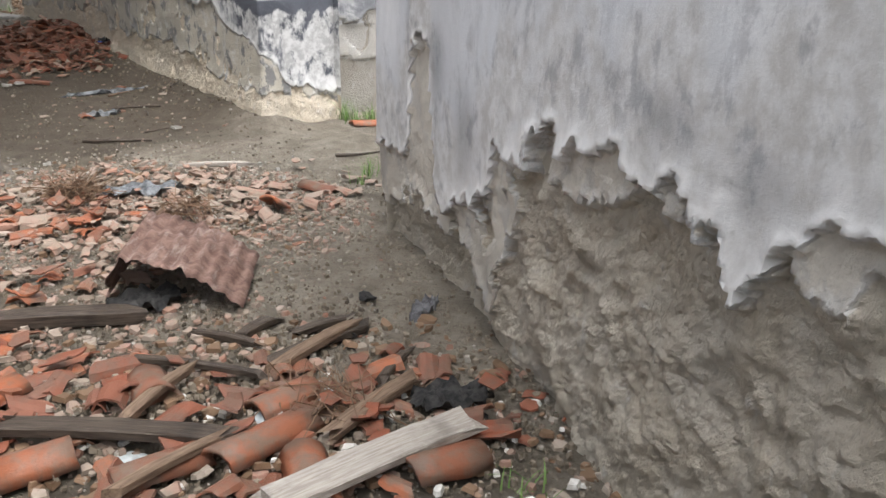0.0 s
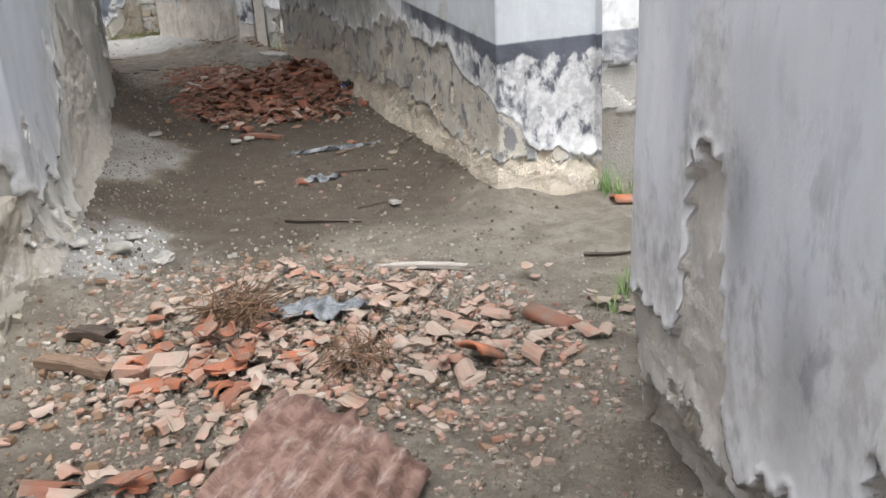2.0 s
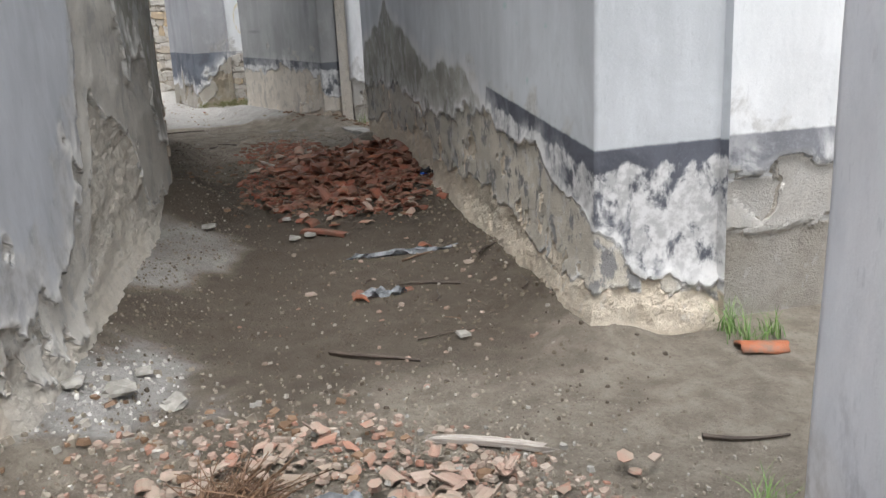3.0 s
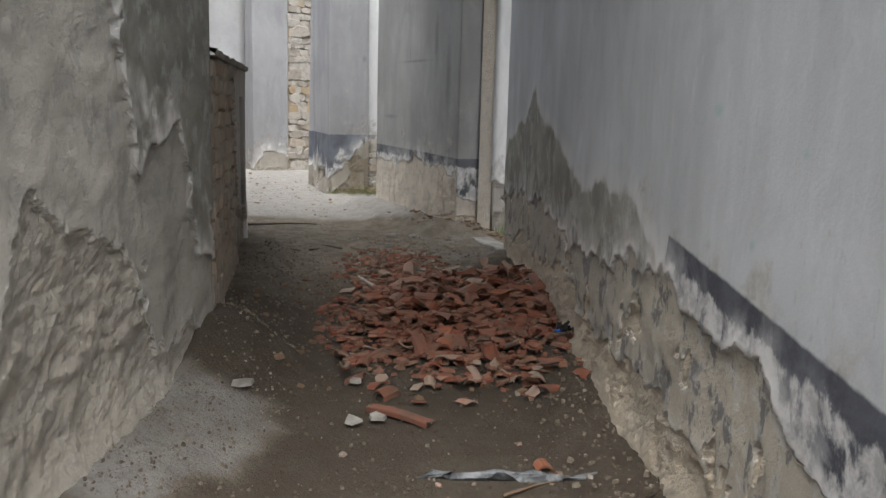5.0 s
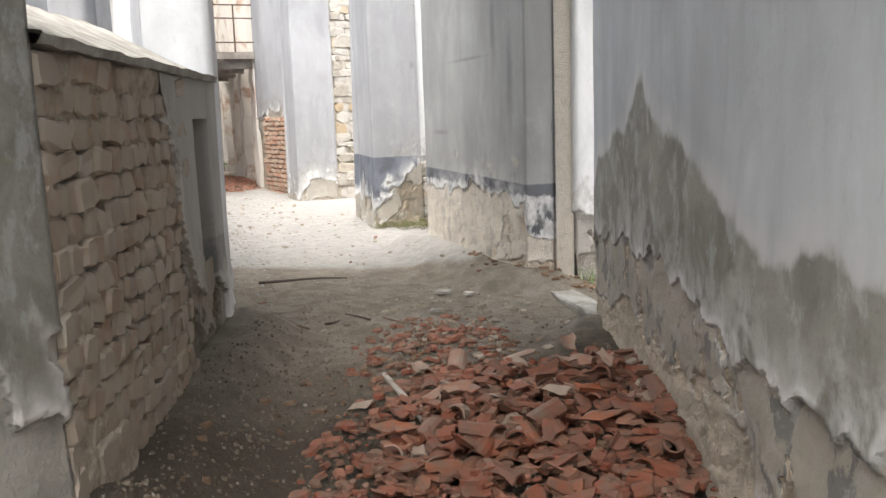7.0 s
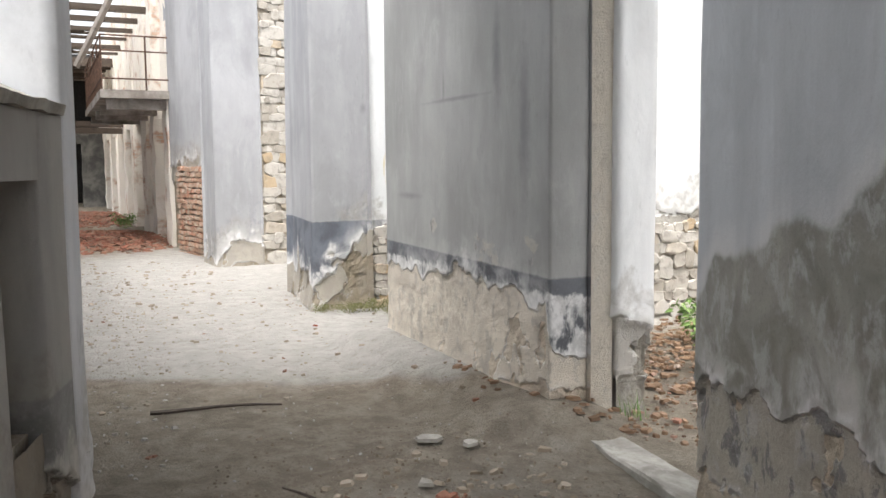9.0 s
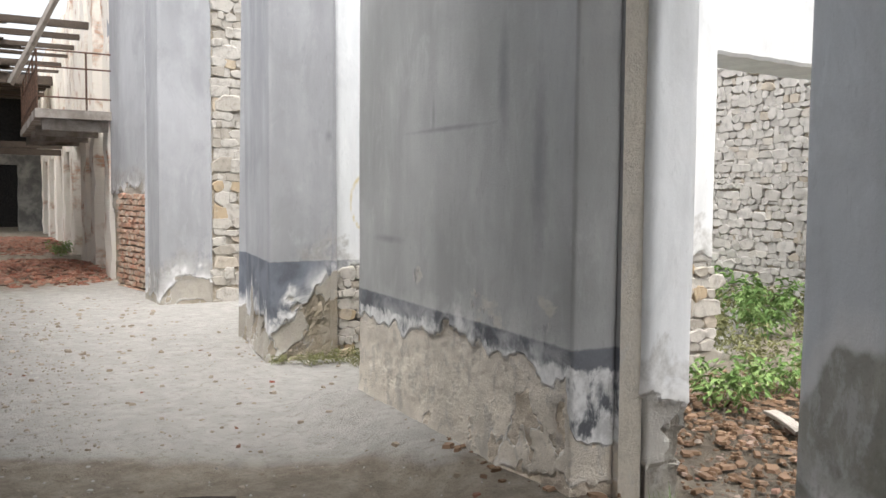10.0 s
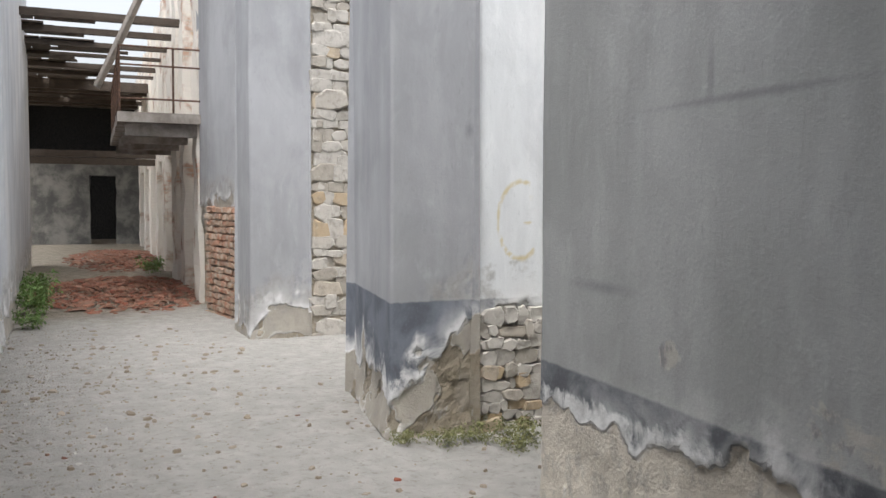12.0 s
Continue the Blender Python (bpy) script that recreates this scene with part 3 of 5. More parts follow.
wall("wall_left_room", [(-3.6, 2.4), (-6.5, 5.0), (-14.0, 12.2)], 0, 0.0, TOP, [(0, 0.5), (20, 0.5)], 1.1, PLASTER, "grey plastered back wall of the ruined side room", res=0.12)
wall("wall_back", [(-2.9, -3.6), (1.4, -3.6)][::-1], 0, -0.1, 3.0, [(0, 0.6), (9, 0.6)], -1, PLASTER, "grey plastered end wall", res=0.12)

# ---- ceiling over the passage ----
bm = bmesh.new()
ring = [(-1.9, 7.2), (-5.0, 11.0), (-5.9, 11.55), (-6.9, 11.6), (-7.2, 9.9), (-6.8, 9.0), (-5.1, 7.2), (-3.9, 5.7)]
lo = [bm.verts.new((x, y, 4.5)) for x, y in ring]
hi = [bm.verts.new((x, y, 4.7)) for x, y in ring]
bm.faces.new(lo), bm.faces.new(hi[::-1])
for i in range(len(ring)):
    j = (i + 1) % len(ring)
    bm.faces.new((lo[i], hi[i], hi[j], lo[j]))
tagged(mesh_object("ceiling", bm, PLASTER_DIM), "stained plaster ceiling", "ceiling", kind="structure")

# ---- more materials ----
def clay(name, a, b, dirt, islands=False, rough=0.8):
    n = Nodes(name)
    at = n.coords()
    r = n.island() if islands else n.random()
    col = n.mix(r, a, b)
    col = n.mix(n.ramp(n.noise(9, 6, 0.65, n.coords(world_space=True)), 0.4, 0.62, 0.0, 0.82), col, dirt)
    col = n.mix(n.ramp(n.noise(60, 4, 0.7, at), 0.55, 0.75, 0.0, 0.5), col, tuple(c * 0.45 for c in a))
    n.bump(n.noise(90, 4, 0.7, at), 0.004, 0.6)
    return n.color(col, rough)


def timber(name, a, b, rough=0.75):
    n = Nodes(name)
    grain = n.noise(6, 6, 0.65, n.coords((1.5, 22, 22)), 0.4)
    col = n.mix(n.ramp(grain, 0.3, 0.7), a, b)
    col = n.mix(n.ramp(n.noise(7, 5, 0.6, n.coords()), 0.5, 0.75, 0.0, 0.6), col, tuple(c * 0.5 for c in a))
    n.bump(grain, 0.006, 0.7)
    return n.color(col, rough)


def stone(name, tones, islands=False):
    n = Nodes(name)
    r = n.island() if islands else n.random()
    col = n.mix(n.ramp(r, 0.1, 0.5), tones[0], tones[1])
    col = n.mix(n.ramp(r, 0.86, 0.97, 0.0, 0.8), col, tones[2])
    at = n.coords(world_space=True)
    col = n.mix(n.ramp(n.noise(11, 6, 0.65, at), 0.45, 0.72, 0.0, 0.6), col, tuple(c * 0.55 for c in tones[0]))
    col = n.mix(n.ramp(n.noise(30, 5, 0.65, at), 0.56, 0.72, 0.0, 0.5), col, (0.52, 0.5, 0.45))
    n.bump(n.noise(24, 7, 0.7, at), 0.02, 0.7)
    return n.color(col, 0.92)


TILE = clay("orange_clay", (0.37, 0.125, 0.06), (0.19, 0.085, 0.055), (0.17, 0.13, 0.1), rough=0.42)
TILE_PALE = clay("dusty_clay", (0.32, 0.175, 0.125), (0.38, 0.31, 0.26), (0.29, 0.245, 0.195))
# Dark red clay, deepened in colour for the shade over the passage heap.
TILE_DARK = clay("dark_red_clay", (0.23, 0.072, 0.038), (0.22, 0.1, 0.068), (0.15, 0.095, 0.07), rough=0.6)
TILE_BITS = clay("mixed_clay_bits", (0.3, 0.15, 0.105), (0.36, 0.31, 0.26), (0.24, 0.2, 0.16), islands=True)
TILE_BITS_DARK = clay("dark_clay_bits", (0.24, 0.075, 0.045), (0.3, 0.16, 0.11), (0.17, 0.12, 0.09), islands=True)
BRICK = clay("dusty_brick", (0.43, 0.375, 0.305), (0.36, 0.27, 0.2), (0.4, 0.365, 0.31))
BRICK_RED = clay("red_brick", (0.42, 0.21, 0.14), (0.36, 0.24, 0.17), (0.46, 0.4, 0.33))
GRIT = stone("grit", ((0.27, 0.235, 0.185), (0.35, 0.31, 0.25), (0.47, 0.45, 0.41)), islands=True)
STONE = stone("tan_rubble_stone", ((0.36, 0.33, 0.285), (0.47, 0.445, 0.405), (0.42, 0.31, 0.18)))
STONE_REST = stone("tan_rubble_stone_joined", ((0.36, 0.33, 0.285), (0.47, 0.445, 0.405), (0.42, 0.31, 0.18)), islands=True)
STONE_PALE_REST = stone("pale_rubble_stone_joined", ((0.44, 0.42, 0.39), (0.52, 0.5, 0.47), (0.42, 0.36, 0.28)), islands=True)
STONE_PALE = stone("pale_rubble_stone", ((0.44, 0.42, 0.39), (0.52, 0.5, 0.47), (0.42, 0.36, 0.28)))
DARK_WOOD = timber("dark_wet_timber", (0.04, 0.03, 0.024), (0.1, 0.078, 0.06), 0.5)
BROWN_WOOD = timber("brown_timber", (0.12, 0.08, 0.055), (0.24, 0.17, 0.12))
PALE_WOOD = timber("weathered_pale_board", (0.3, 0.265, 0.23), (0.48, 0.445, 0.4))
# Black for charred scraps, and for shade painted behind the doorway and tin.
CHARRED_AND_SHADE = simple("charred_and_shade_black", (0.012, 0.012, 0.013), (0.05, 0.048, 0.046), 30, 0.8, relief=0.01)
LIME = simple("white_lime_plaster", (0.5, 0.48, 0.44), (0.72, 0.71, 0.68), 14, 0.9, relief=0.01)
SILL_LIME = simple("pale_sill_render", (0.24, 0.23, 0.205), (0.42, 0.405, 0.37), 7, 0.9, relief=0.015)
RUST = simple("rusty_iron", (0.07, 0.045, 0.035), (0.17, 0.1, 0.07), 18, 0.8, 0.3)
GREY_BLUE = simple("pale_blue_plaster_lumps", (0.36, 0.4, 0.41), (0.52, 0.56, 0.57), 20, 0.9, relief=0.01)


CONCRETE = simple("stained_concrete", (0.2, 0.175, 0.155), (0.38, 0.35, 0.32), 3, 0.9, relief=0.01)


def tin_material():
    n = Nodes("rusted_corrugated_tin")
    at = n.coords()
    f = n.noise(16, 7, 0.7, at, 0.5)
    col = n.mix(n.ramp(f, 0.38, 0.64), (0.13, 0.075, 0.06), (0.25, 0.16, 0.13))
    col = n.mix(n.ramp(n.noise(30, 5, 0.7, n.coords((1, 0.2, 1))), 0.5, 0.72, 0.0, 0.55), col, (0.44, 0.37, 0.33))
    n.bump(f, 0.004, 0.5)
    return n.color(col, 0.7, 0.15)


TIN = tin_material()


def leaf_material(name, a, b):
    n = Nodes(name)
    col = n.mix(n.island(), a, b)
    n.put(n.bsdf.inputs["Transmission Weight"], 0.0)
    n.put(n.bsdf.inputs["Subsurface Weight"], 0.0)
    return n.color(col, 0.55)


LEAF = leaf_material("weed_leaf", (0.1, 0.19, 0.05), (0.22, 0.32, 0.11))
LEAF_DULL = leaf_material("dry_weed_leaf", (0.12, 0.13, 0.05), (0.22, 0.22, 0.1))
STRAW = leaf_material("dry_straw", (0.2, 0.15, 0.08), (0.34, 0.27, 0.16))
DEAD_LEAF = leaf_material("dead_leaf", (0.12, 0.075, 0.045), (0.26, 0.17, 0.11))


GRIT_DAMP = stone("damp_grit", ((0.1, 0.082, 0.062), (0.17, 0.14, 0.105), (0.4, 0.37, 0.32)), islands=True)
GRIT_BROWN = stone("brown_grit", ((0.17, 0.14, 0.105), (0.26, 0.22, 0.17), (0.45, 0.42, 0.37)), islands=True)
GRIT_PALE = stone("pale_grit", ((0.36, 0.34, 0.3), (0.45, 0.43, 0.4), (0.55, 0.54, 0.51)), islands=True)
CHIPS = leaf_material("pale_brown_chips", (0.22, 0.18, 0.13), (0.36, 0.31, 0.25))


# ---- shapes ----
def tile_shard(rng, radius, length, arc, thick, ragged):
    """A broken piece of a half-round roof tile, lying on its edges."""
    bm = bmesh.new()
    nu, nv = 5, 3
    skew = (rng.uniform(-0.6, 0.6), rng.uniform(-0.6, 0.6))
    grid = {}
    for side in (0, 1):
        r = radius - thick * side
        for i in range(nu + 1):
            for j in range(nv + 1):
                a = (i / nu - 0.5) * arc
                v = (j / nv - 0.5) * length
                if side == 0 or (i, j, "o") in grid:
                    if side == 0:
                        da = ragged * arc * rng.uniform(-0.12, 0.12) if i in (0, nu) else 0
                        dv = ragged * length * (skew[j > 0] * (i / nu - 0.5) + rng.uniform(-0.05, 0.05)) if j in (0, nv) else 0
                        grid[(i, j, "o")] = (a + da, v + dv)
                    a, v = grid[(i, j, "o")]
                grid[(i, j, side)] = bm.verts.new((r * math.sin(a), v, r * math.cos(a) - radius * math.cos(arc / 2)))
    for i in range(nu):
        for j in range(nv):
            bm.faces.new((grid[i, j, 0], grid[i + 1, j, 0], grid[i + 1, j + 1, 0], grid[i, j + 1, 0]))
            bm.faces.new((grid[i, j + 1, 1], grid[i + 1, j + 1, 1], grid[i + 1, j, 1], grid[i, j, 1]))
    rim = [(i, 0) for i in range(nu)] + [(nu, j) for j in range(nv)] + [(i, nv) for i in range(nu, 0, -1)] + [(0, j) for j in range(nv, 0, -1)]
    for k, (i, j) in enumerate(rim):
        i2, j2 = rim[(k + 1) % len(rim)]
        bm.faces.new((grid[i2, j2, 0], grid[i, j, 0], grid[i, j, 1], grid[i2, j2, 1]))
    return bm


def flat_shard(rng, size, thick):
    """A flat, angular broken piece."""
    bm = bmesh.new()
    n = rng.randint(4, 6)
    ring = [(size * rng.uniform(0.44, 0.54) * math.cos(a), size * rng.uniform(0.34, 0.42) * math.sin(a)) for a in [math.tau * (k + rng.uniform(-0.3, 0.3)) / n for k in range(n)]]
    lo = [bm.verts.new((x, y, 0)) for x, y in ring]
    hi = [bm.verts.new((x * rng.uniform(0.82, 0.96), y * rng.uniform(0.82, 0.96), thick * rng.uniform(0.8, 1.1))) for x, y in ring]
    bm.faces.new(lo[::-1]), bm.faces.new(hi)
    for k in range(n):
        bm.faces.new((lo[k], lo[(k + 1) % n], hi[(k + 1) % n], hi[k]))
    return bm


def lump(rng, size, flat=0.7, rough=0.25, sub=1):
    """A broken stone or clod."""
    bm = bmesh.new()
    bmesh.ops.create_icosphere(bm, subdivisions=sub, radius=size / 2)
    o = Vector((rng.uniform(0, 90), rng.uniform(0, 90), 0))
    for v in bm.verts:
        v.co *= 1 + rough * 2 * noise.noise(v.co * (2.2 / size) + o)
        v.co.z *= flat
    return bm


def board(rng, length, width, thick, rough_ends=0.05, bow=0.01):
    """A sawn board or beam with split ends and worn edges, along x."""
    bm = bmesh.new()
    c = min(thick, width) * 0.16
    prof = [(-width / 2 + c, 0), (width / 2 - c, 0), (width / 2, c), (width / 2, thick - c), (width / 2 - c, thick), (-width / 2 + c, thick), (-width / 2, thick - c), (-width / 2, c)]
    rings, n = [], 8
    ends = [[rng.uniform(-rough_ends, rough_ends) for _ in prof] for _ in (0, 1)]
    for k in range(n + 1):
        x = (k / n - 0.5) * length
        ring = []
        for i, (y, z) in enumerate(prof):
            dx = ends[0][i] if k == 0 else ends[1][i] if k == n else 0
            w = 1 + 0.05 * rng.uniform(-1, 1)
            ring.append(bm.verts.new((x + dx, y * w, z * w + bow * math.sin(k / n * math.pi))))
        rings.append(ring)
    for r, t in zip(rings, rings[1:]):
        for i in range(8):
            bm.faces.new((r[i], t[i], t[(i + 1) % 8], r[(i + 1) % 8]))
    bm.faces.new(rings[0]), bm.faces.new(rings[-1][::-1])
    return bm


def twig(rng, length, radius, bend=0.05):
    bm = bmesh.new()
    rings, n = [], 6
    p1, p2 = rng.uniform(-bend, bend), rng.uniform(-bend, bend)
    for k in range(n + 1):
        f = k / n
        r = radius * (1 - 0.55 * f)
        c = Vector(((f - 0.5) * length, p1 * math.sin(f * 3.1) + p2 * math.sin(f * 6.2) * 0.5, radius + abs(p2) * 0.2 * math.sin(f * 3.1)))
        rings.append([bm.verts.new(c + Vector((0, r * math.cos(a), r * math.sin(a)))) for a in (0.3, 1.55, 2.8, 4.1, 5.3)])
    for r, t in zip(rings, rings[1:]):
        for i in range(5):
            bm.faces.new((r[i], t[i], t[(i + 1) % 5], r[(i + 1) % 5]))
    bm.faces.new(rings[0]), bm.faces.new(rings[-1][::-1])
    return bm


def rough_block(rng, w, h, d, wear):
    """A worn block, its face towards -y, from the origin at its lower left corner."""
    bm = bmesh.new()
    c = min(w, h) * wear
    face = [(c, 0), (w - c, 0), (w, c), (w, h - c), (w - c, h), (c, h), (0, h - c), (0, c)]
    face = [(x + rng.uniform(-0.55, 0.55) * c, z + rng.uniform(-0.55, 0.55) * c) for x, z in face]
    mid = (w / 2 + rng.uniform(-0.2, 0.2) * w, h / 2 + rng.uniform(-0.2, 0.2) * h)
    backs = [bm.verts.new((x, d, z)) for x, z in face]
    edge = [bm.verts.new((x, 0.16 * d, z)) for x, z in face]
    front = [bm.verts.new((mid[0] + (x - mid[0]) * 0.87, rng.uniform(-0.1, 0.06) * d, mid[1] + (z - mid[1]) * 0.87)) for x, z in face]
    for k in range(8):
        j = (k + 1) % 8
        bm.faces.new((backs[k], backs[j], edge[j], edge[k]))
        bm.faces.new((edge[k], edge[j], front[j], front[k]))
    bm.faces.new(front)
    bmesh.ops.recalc_face_normals(bm, faces=bm.faces)
    return bm


def mesh_of(name, bm, material, smoothed=False):
    me = bpy.data.meshes.new(name)
    if smoothed:
        for f in bm.faces:
            f.smooth = True
    bm.to_mesh(me)
    bm.free()
    me.materials.append(material)
    return me


def lay(name, me, x, y, rz, label, category, rx=0.0, ry=0.0, lift=0.0, group="", scale=1.0):
    """Lays a mesh on the ground at x, y."""
    ob = new(name, me)
    ob.matrix_world = pose(x, y, ground_z(x, y) + lift, rx, ry, rz) @ Matrix.Scale(scale, 4)
    return tagged(ob, label, category, group)


# ---- side wall: exposed brick, sill, slit ----
PA, PB = Vector((-4.92, 7.32)), Vector((-6.78, 9.1))
PU = (PB - PA).normalized()
PN = Vector((PU.y, -PU.x))           # towards the passage
if PN.dot(Vector((1, 0))) < 0:
    PN = -PN


def along(s, d=0.0):
    return PA + PU * s - PN * d


def panel_core(name, s0, s1, z0, z1, depth, material, label):
    a, b = along(s0, 0.05), along(s1, 0.05)
    bm = bmesh.new()
    plain_box(bm, a, b, depth, z0, z1)
    return tagged(mesh_object(name, bm, material), label, "wall", kind="structure")


brick_wall = panel_core("wall_brick", 0.0, 1.95, -0.1, 1.86, 0.6, MORTAR, "low wall of dusty exposed brick under a sloping sill")
wall("wall_brick_mortar", [along(0.0, 0.02), along(1.6, 0.02)], 0, -0.05, 1.86, [(0, 9), (1, 9)], -1, MORTAR, "crumbling mortar smeared between the bricks", res=0.025, foot=0.1, rough=0.016, closed=False, thick=0.1)
panel_core("wall_brick_under_slit", 1.95, 2.3, -0.1, 0.9, 0.6, MORTAR, "rubble below a narrow slit")
panel_core("wall_brick_beyond_slit", 2.3, 2.53, -0.1, 1.86, 0.6, MORTAR, "render beyond a narrow slit")
panel_core("wall_brick_over_slit", 1.95, 2.3, 1.66, 1.86, 0.6, MORTAR, "render above a narrow slit")
wall("wall_brick_render", [along(1.35), along(1.95)], 0, -0.05, 1.86, [(0, 1.75), (0.12, 1.5), (0.3, 1.05), (0.42, 0.8), (0.6, 0.7)], -1, RENDER_GREY, "patch of cracked render beside the brick", res=0.016, foot=0.1, closed=False, flake=0.08,
     coat=[(0, 1.6), (0.15, 1.3), (0.35, 0.8), (0.6, 0.5)])
wall("wall_slit_foot", [along(1.95), along(2.3)], 0, -0.05, 0.9, [(0, 9), (1, 9)], -1, RENDER_GREY, "crumbling render below a slit", res=0.02, foot=0.15, closed=False, coat=[(0, 0.5), (1, 0.5)])
wall("wall_slit_head", [along(1.95), along(2.3)], 0, 1.66, 1.86, [(0, 1.0), (1, 1.0)], -1, RENDER_GREY, "render over a slit", res=0.03, foot=0.0, closed=False)
wall("wall_slit_jamb", [along(2.3, 0.5), along(2.3), along(2.56)], 1, -0.05, 1.86, [(-0.5, 0.5), (0, 0.75), (0.3, 0.6)], 1.0, RENDER_GREY, "rendered jamb beyond a slit", res=0.02, foot=0.05, closed=False)


def sill():
    """The sloping rendered sill over the brick wall, rising to the back."""
    bm = bmesh.new()
    n, m = 60, 10
    top = [[None] * (m + 1) for _ in range(n + 1)]
    under = []
    for i in range(n + 1):
        s = -0.02 + 2.54 * i / n
        for j in range(m + 1):
            d = -0.045 + 0.62 * j / m
            p = along(s, d + (0.012 * fbm(s * 7, 0, 0, 3) if j == 0 else 0))
            z = 1.895 + 0.5 * max(0.0, d) + 0.012 * fbm(s * 3, d * 3, 2.0, 4)
            top[i][j] = bm.verts.new((p.x, p.y, z))
        p = along(s, -0.035)
        q = along(s, 0.575)
        under.append((bm.verts.new((p.x, p.y, 1.862 + 0.008 * fbm(s * 9, 1, 0, 3))), bm.verts.new((q.x, q.y, 1.862))))
    for i in range(n):
        for j in range(m):
            bm.faces.new((top[i][j], top[i + 1][j], top[i + 1][j + 1], top[i][j + 1]))
        bm.faces.new((under[i][0], under[i + 1][0], top[i + 1][0], top[i][0]))
        bm.faces.new((under[i + 1][0], under[i][0], under[i][1], under[i + 1][1]))
        bm.faces.new((top[i][m], top[i + 1][m], under[i + 1][1], under[i][1]))
    bmesh.ops.recalc_face_normals(bm, faces=bm.faces)
    return tagged(mesh_object("window_sill", bm, SILL_LIME), "pale sloping rendered window sill, chipped at the edge", "window sill", kind="structure")


sill()
# piers of the side room seen through the window
for k, (x, y) in enumerate(((-8.55, 9.2), (-8.3, 7.4))):
    wall("wall_room_pier_%d" % (k + 1), [(x - 0.05, y - 0.2), (x + 0.14, y - 0.05), (x - 0.02, y + 0.12), (x - 0.2, y - 0.02)], 1, 0.0, TOP, [(0, 0.6), (2, 0.6)], 1.15, PLASTER, "grey plastered pier of the side room", res=0.08, foot=0.03)


# ---- far alley ----
def brick_texture():
    """Far brickwork, joints and tones at true size."""
    n = Nodes("far_brickwork")
    n_map = n.coords((1, 1, 1))
    t = n.tree.nodes.new("ShaderNodeTexBrick")
    t.inputs["Scale"].default_value = 1.0
    t.inputs["Brick Width"].default_value, t.inputs["Row Height"].default_value, t.inputs["Mortar Size"].default_value = 0.24, 0.085, 0.011
    t.inputs["Color1"].default_value, t.inputs["Color2"].default_value, t.inputs["Mortar"].default_value = (0.42, 0.24, 0.17, 1), (0.5, 0.36, 0.27, 1), (0.42, 0.37, 0.31, 1)
    sw = n.tree.nodes.new("ShaderNodeSeparateXYZ")
    n.link(n_map, sw.inputs[0])
    cb = n.tree.nodes.new("ShaderNodeCombineXYZ")
    n.link(n.math("ADD", sw.outputs[0], sw.outputs[1]), cb.inputs[0])
    n.link(sw.outputs[2], cb.inputs[1])
    n.link(cb.outputs[0], t.inputs["Vector"])
    at = n.coords(world_space=True)
    col = n.mix(n.ramp(n.noise(1.6, 5, 0.6, at, 0.5), 0.34, 0.48), t.outputs["Color"], (0.7, 0.66, 0.6))
    n.bump(t.outputs["Fac"], -0.012, 0.8)
    return n.color(col, 0.92)


FAR_BRICK = brick_texture()
# Plaster coloured dark to stand for the dimness at the alley's roofed end.
SHADE_PLASTER = simple("shade_dark_plaster", (0.09, 0.09, 0.085), (0.24, 0.23, 0.21), 1.6, 0.9, relief=0.02)
FA = Vector((-16.3, 16.4))
FU = Vector((-0.885, 0.465)).normalized()
FN = Vector((-FU.y, FU.x))           # away from the alley
if FN.y < 0:
    FN = -FN


def far_box(name, s0, s1, d0, d1, z0, z1, material, label, category="wall", kind="structure", parent=None, wear=0.03):
    """A worn block by distance along the far facade and depth behind it."""
    bm = bmesh.new()
    nz, ns = max(1, round((z1 - z0) / 0.3)), max(1, round((s1 - s0) / 0.3))
    rings = []
    path = [(s0 + (s1 - s0) * k / ns, d0) for k in range(ns + 1)] + [(s1, d1), (s0, d1)]
    for j in range(nz + 1):
        z = z0 + (z1 - z0) * j / nz
        ring = []
        for s, d in path:
            p = FA + FU * s + FN * d
            e = wear * fbm(p.x * 3, p.y * 3, z * 3, 3)
            ring.append(bm.verts.new((p.x + e, p.y + e, z)))
        rings.append(ring)
    for r, t in zip(rings, rings[1:]):
        for i in range(len(r)):
            bm.faces.new((r[i], r[(i + 1) % len(r)], t[(i + 1) % len(r)], t[i]))
    bm.faces.new(rings[0][::-1]), bm.faces.new(rings[-1])
    bmesh.ops.recalc_face_normals(bm, faces=bm.faces)
    ob = mesh_object(name, bm, material, parent)
    for key in ("skin", "dado", "coat", "stain"):
        ob.data.attributes.new(key, "FLOAT", "POINT").data.foreach_set("value", [1.0] * len(ob.data.vertices))
    if parent is None:
        tagged(ob, label, category, kind=kind)
    return ob


for k, s in enumerate((0.9, 3.0, 4.6, 7.3, 9.6, 12.2, 15.0, 18.0)):
    far_box("wall_brick_pier_%d" % (k + 1), s, s + 0.75, -0.05, 0.7, 0.1, 6.2, FAR_BRICK, "bare brick pier with scraps of white plaster")
far_box("wall_far_back", 0.2, 22.0, 1.4, 1.7, 0.1, 6.2, LIME, "pale plastered wall behind the brick piers", wear=0.05)
# Its unseen depth is added to keep sky light off the alley's end.
far_box("wall_far_upper", 6.0, 22.0, 0.0, 1.38, 2.75, 6.2, FAR_BRICK, "brick wall over the pier openings")
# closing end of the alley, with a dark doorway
far_box("wall_end_left", 20.0, 20.6, -0.75, 0.4, 0.1, 2.7, SHADE_PLASTER, "end wall beside the doorway, shade put into its colour")
far_box("wall_end_right", 20.0, 20.6, -3.6, -1.6, 0.1, 2.7, SHADE_PLASTER, "end wall beside the doorway, shade put into its colour")
